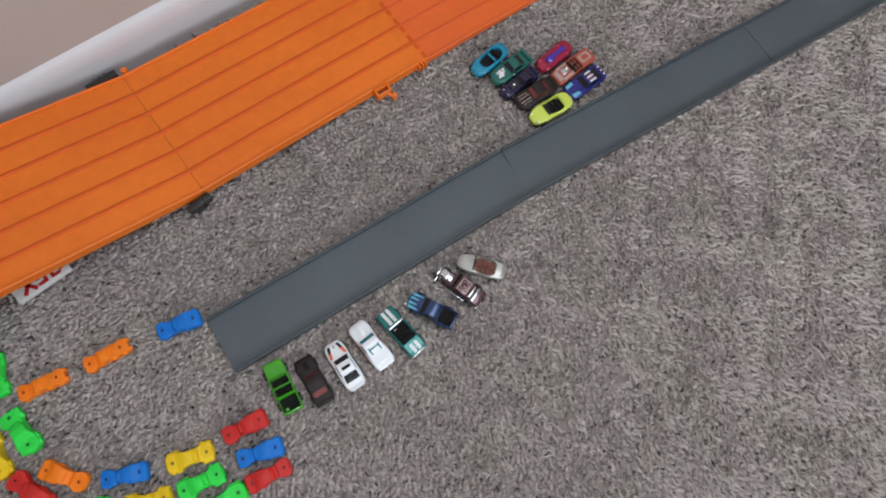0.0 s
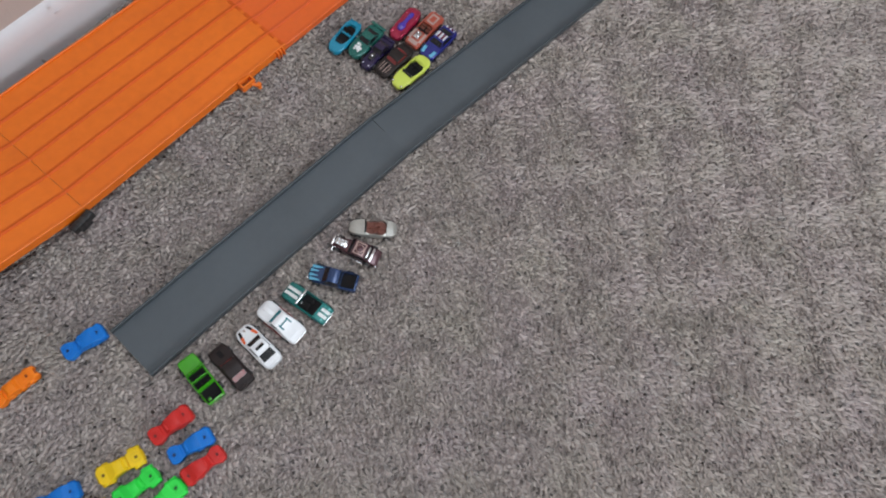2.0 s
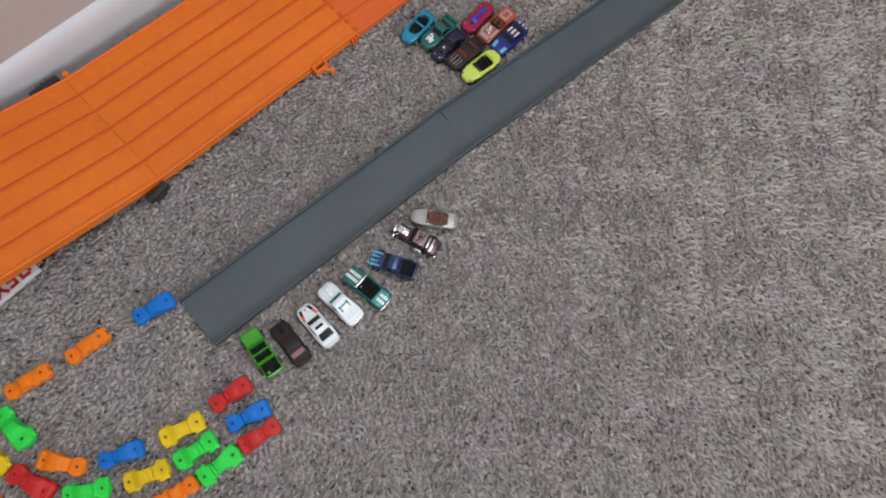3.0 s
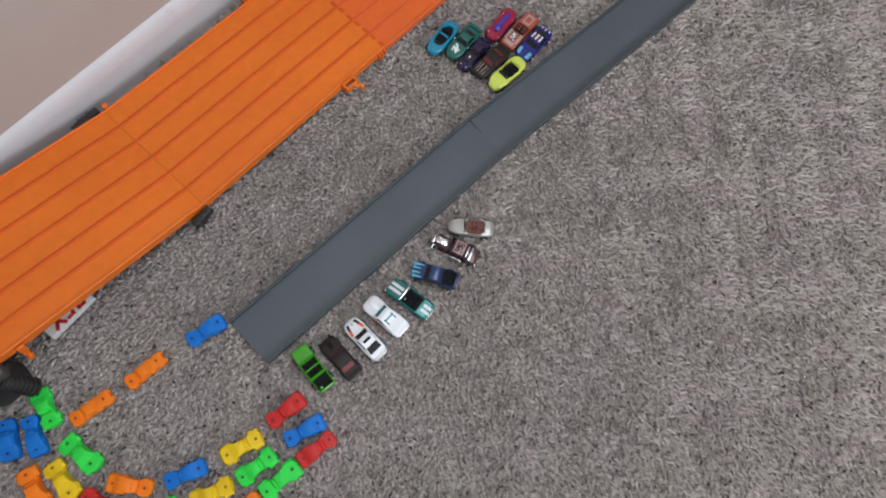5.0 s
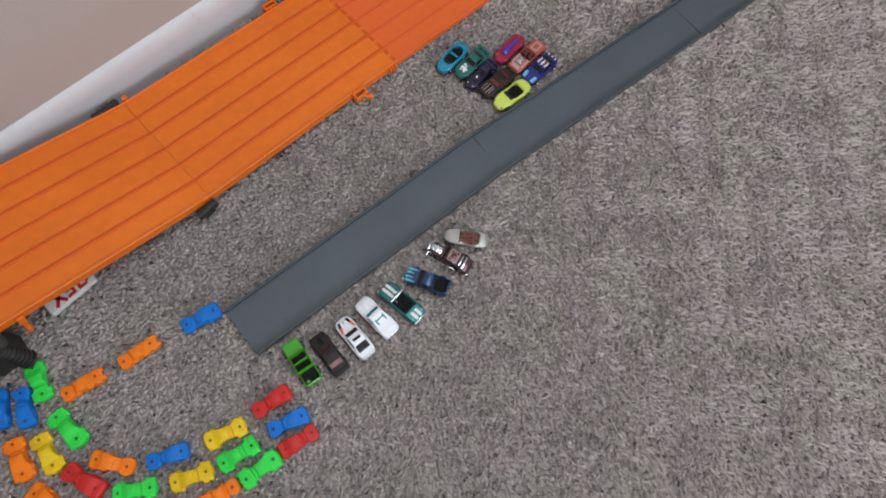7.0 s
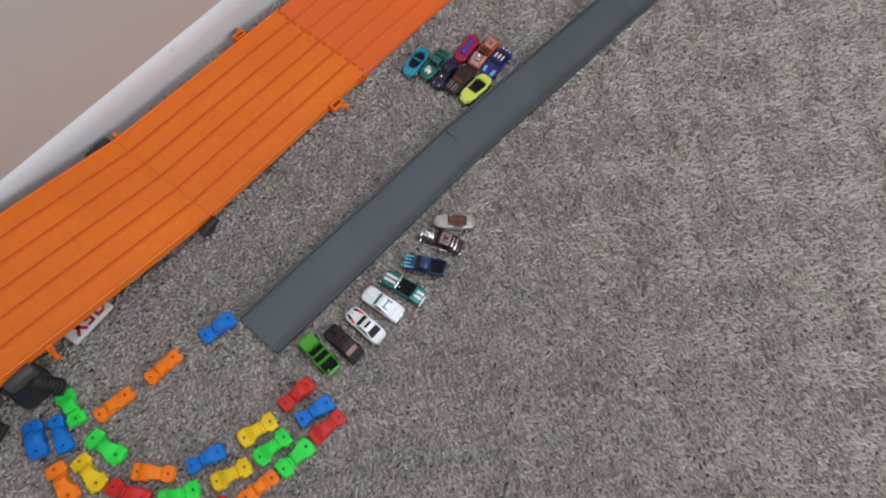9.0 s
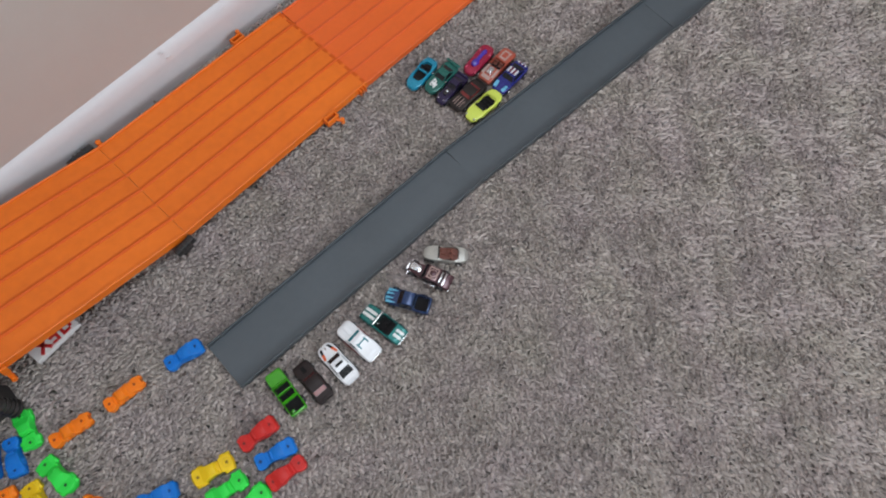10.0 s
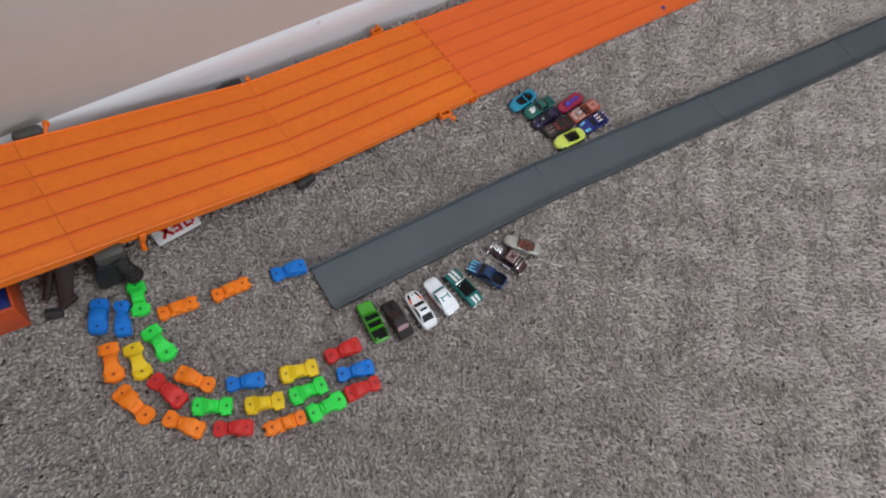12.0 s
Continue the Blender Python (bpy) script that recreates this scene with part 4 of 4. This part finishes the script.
for s in (-1, 1):
    c.plate("side_pipe", .34, .76, s * .95 - .06, s * .95 + .06, .0050, .0070, M_CHROME)

c = DieCast("silver die-cast roadster with a rust brown open interior", 0.357, -0.135, 132, .071, .028, P_SILVER, ROW, w=ROUND_W)
c.well = I_RUST
c.cavity(.36, .79, .0058, .82, 4).body()
c.seats(.52, I_RUST, .0098, depth=.08).plate("windscreen", .335, .358, -.76, .76, .0136, .0185, M_GLASS).plate("centre_console", .42, .76, -.08, .08, .0095, .0118, I_RUST)
c.plate("dashboard", .37, .41, -.68, .68, .0105, .0142, I_RUST).plate("tail_light", .975, .985, -.5, -.3, .009, .011, I_RED).plate("tail_light", .975, .985, .3, .5, .009, .011, I_RED)

# the huddle by the raceway's end
c = DieCast("aqua die-cast sports car with a black canopy", 0.558, 0.139, -169, .070, .030, P_AQUA, HUDDLE, w=ROUND_W)
c.cavity(.24, .84, .0052, .72, 2.6).body()
c.plate("cockpit_bar", .52, .57, -.60, .60, .0128, .0158, P_AQUA).seats(.60, M_DARK, .0098, depth=.06)
c.plate("windscreen", .25, .30, -.44, .44, .0122, .0156, M_GLASS, bevel=.0012)
c.plate("rear_wing", .94, .97, -.7, .7, .0145, .0155, P_AQUA)

c = DieCast("dark green die-cast racer with a white splash print", 0.578, 0.110, -173, .074, .031, P_PINE, HUDDLE, w=ROUND_W)
c.body().cabin(.40, .50, .66, .80, .0195, wb=.78, wt=.6)
for a, b, p, q in ((.16, .32, -.08, .12), (.20, .26, -.42, .40), (.13, .20, .14, .34), (.28, .35, -.36, -.14), (.14, .19, -.34, -.16)):
    c.decal("splash_print", a, b, p, q, M_WHITE_INK)
c.plate("rear_wing", .91, .98, -.92, .92, .0165, .0178, P_PINE).plate("wing_post", .92, .96, -.5, -.4, .013, .0168, M_DARK).plate("wing_post", .92, .96, .4, .5, .013, .0168, M_DARK)
c.blob("mirror", .42, .95, .0155, .0016, M_CHROME).blob("mirror", .42, -.95, .0155, .0016, M_CHROME)

c = DieCast("blackish purple die-cast dragster with exposed engine", 0.575, 0.081, -172.5, .070, .028, P_INDIGO, HUDDLE, out=.0015,
            w=[(0, .40), (.06, .62), (.18, .80), (.34, .70), (.55, .74), (.76, .96), (.94, .90), (1, .62)])
c.body().cabin(.46, .56, .70, .82, .0198, wb=.8, wt=.6)
c.plate("engine_block", .22, .42, -.26, .26, .0128, .0172, M_STRUT).blob("intake", .32, 0, .0182, .0026, M_CHROME, (1.2, 1, .7))
c.blob("headlight", .09, .4, .0118, .0018, M_CHROME).blob("headlight", .09, -.4, .0118, .0018, M_CHROME).plate("spoiler", .93, .99, -.8, .8, .0148, .0160, P_INDIGO)

c = DieCast("umber black die-cast coupe with red tinted windows", 0.587, 0.053, -177.5, .071, .031, P_UMBER, HUDDLE)
c.body().cabin(.38, .45, .70, .80, .0198, glass=I_RED, wb=.74, wt=.70)
for s in (-1, 1):
    c.decal("hood_stripe", .06, .32, s * .16, s * .24, I_CREAM)
    c.decal("hood_stripe", .08, .30, s * .46, s * .52, I_CREAM)
c.plate("scoop", .18, .29, -.12, .12, .0132, .0152, M_DARK).plate("spoiler", .95, .985, -.85, .85, .0148, .0162, P_UMBER)

c = DieCast("lime yellow die-cast roadster with a black open cockpit", 0.592, 0.019, -179, .075, .031, P_LIME, HUDDLE, w=ROUND_W)
c.cavity(.35, .80, .0060, .78, 3).body()
c.plate("windscreen", .345, .40, -.64, .64, .0130, .0178, M_GLASS, bevel=.0015).seats(.54, M_DARK, .0096, depth=.08).plate("roll_bar", .74, .77, -.66, .66, .0140, .0176, P_LIME)
c.plate("tail_light", .972, .985, -.5, -.3, .0105, .0125, I_RED).plate("tail_light", .972, .985, .3, .5, .0105, .0125, I_RED).blob("headlight", .07, .55, .0108, .0020, M_CHROME).blob("headlight", .07, -.55, .0108, .0020, M_CHROME)

c = DieCast("crimson die-cast streamliner with violet mirrored glass", 0.652, 0.092, -170, .070, .028, P_MAGENTA, HUDDLE, w=ROUND_W)
c.body()
c.blob("canopy", .34, 0, .0150, .0072, I_VIOLET, (1.35, .92, .62), "violet mirrored canopy").blob("tail_glass", .72, 0, .0150, .0058, I_VIOLET, (1.3, .8, .55), "violet mirrored rear glass")
c.plate("spine", .38, .70, -.24, .24, .0140, .0176, I_VIOLET, bevel=.0012)
for s in (-1, 1):
    c.blob("fender", .18, s * .66, .0112, .0060, P_MAGENTA, (1.5, .62, .62)).blob("fender", .80, s * .70, .0122, .0062, P_MAGENTA, (1.5, .6, .62))

c = DieCast("coral red die-cast hot rod with cream prints and chrome engine", 0.668, 0.062, -173, .078, .029, P_CORAL, HUDDLE, out=.0012, w=BOXY_W)
c.cavity(.40, .62, .0055, .76).body()
c.decal("cream_print", .03, .12, -.6, .6, I_CREAM).decal("cream_print", .66, .92, -.50, .50, I_CREAM).decal("coral_oval", .71, .87, -.30, .30, P_CORAL, lift=.0009)
c.plate("engine_block", .15, .34, -.34, .34, .0130, .0168, M_CHROME).blob("intake", .20, .16, .0178, .0026, M_CHROME).blob("intake", .28, -.16, .0178, .0026, M_CHROME)
for s in (-1, 1):
    c.decal("side_print", .12, .38, s * .52, s * .84, I_CREAM, lift=.0003)
c.plate("windscreen", .38, .40, -.74, .74, .0138, .0178, M_GLASS).seats(.47, I_RUST, .0098, depth=.06)

c = DieCast("navy metallic die-cast coupe with white and red roof stripes", 0.667, 0.029, -174.6, .074, .031, P_NAVY, HUDDLE)
c.body().cabin(.36, .47, .68, .86, .0200, wb=.84, wt=.66)
for i, mat in enumerate((M_WHITE_INK, I_RED, M_WHITE_INK, I_RED, M_WHITE_INK)):
    v = -.48 + i * .24
    c.plate("roof_stripe", .50, .66, v - .085, v + .085, .0220, .0228, mat, bevel=.0002)
    c.plate("tail_stripe", .92, .96, v - .085, v + .085, .0140, .0153, mat, bevel=.0002)
for s in (-1, 1):
    c.decal("headlight_print", .05, .22, s * .34, s * .72, I_SKY, v2=s * .46, v3=s * .80)
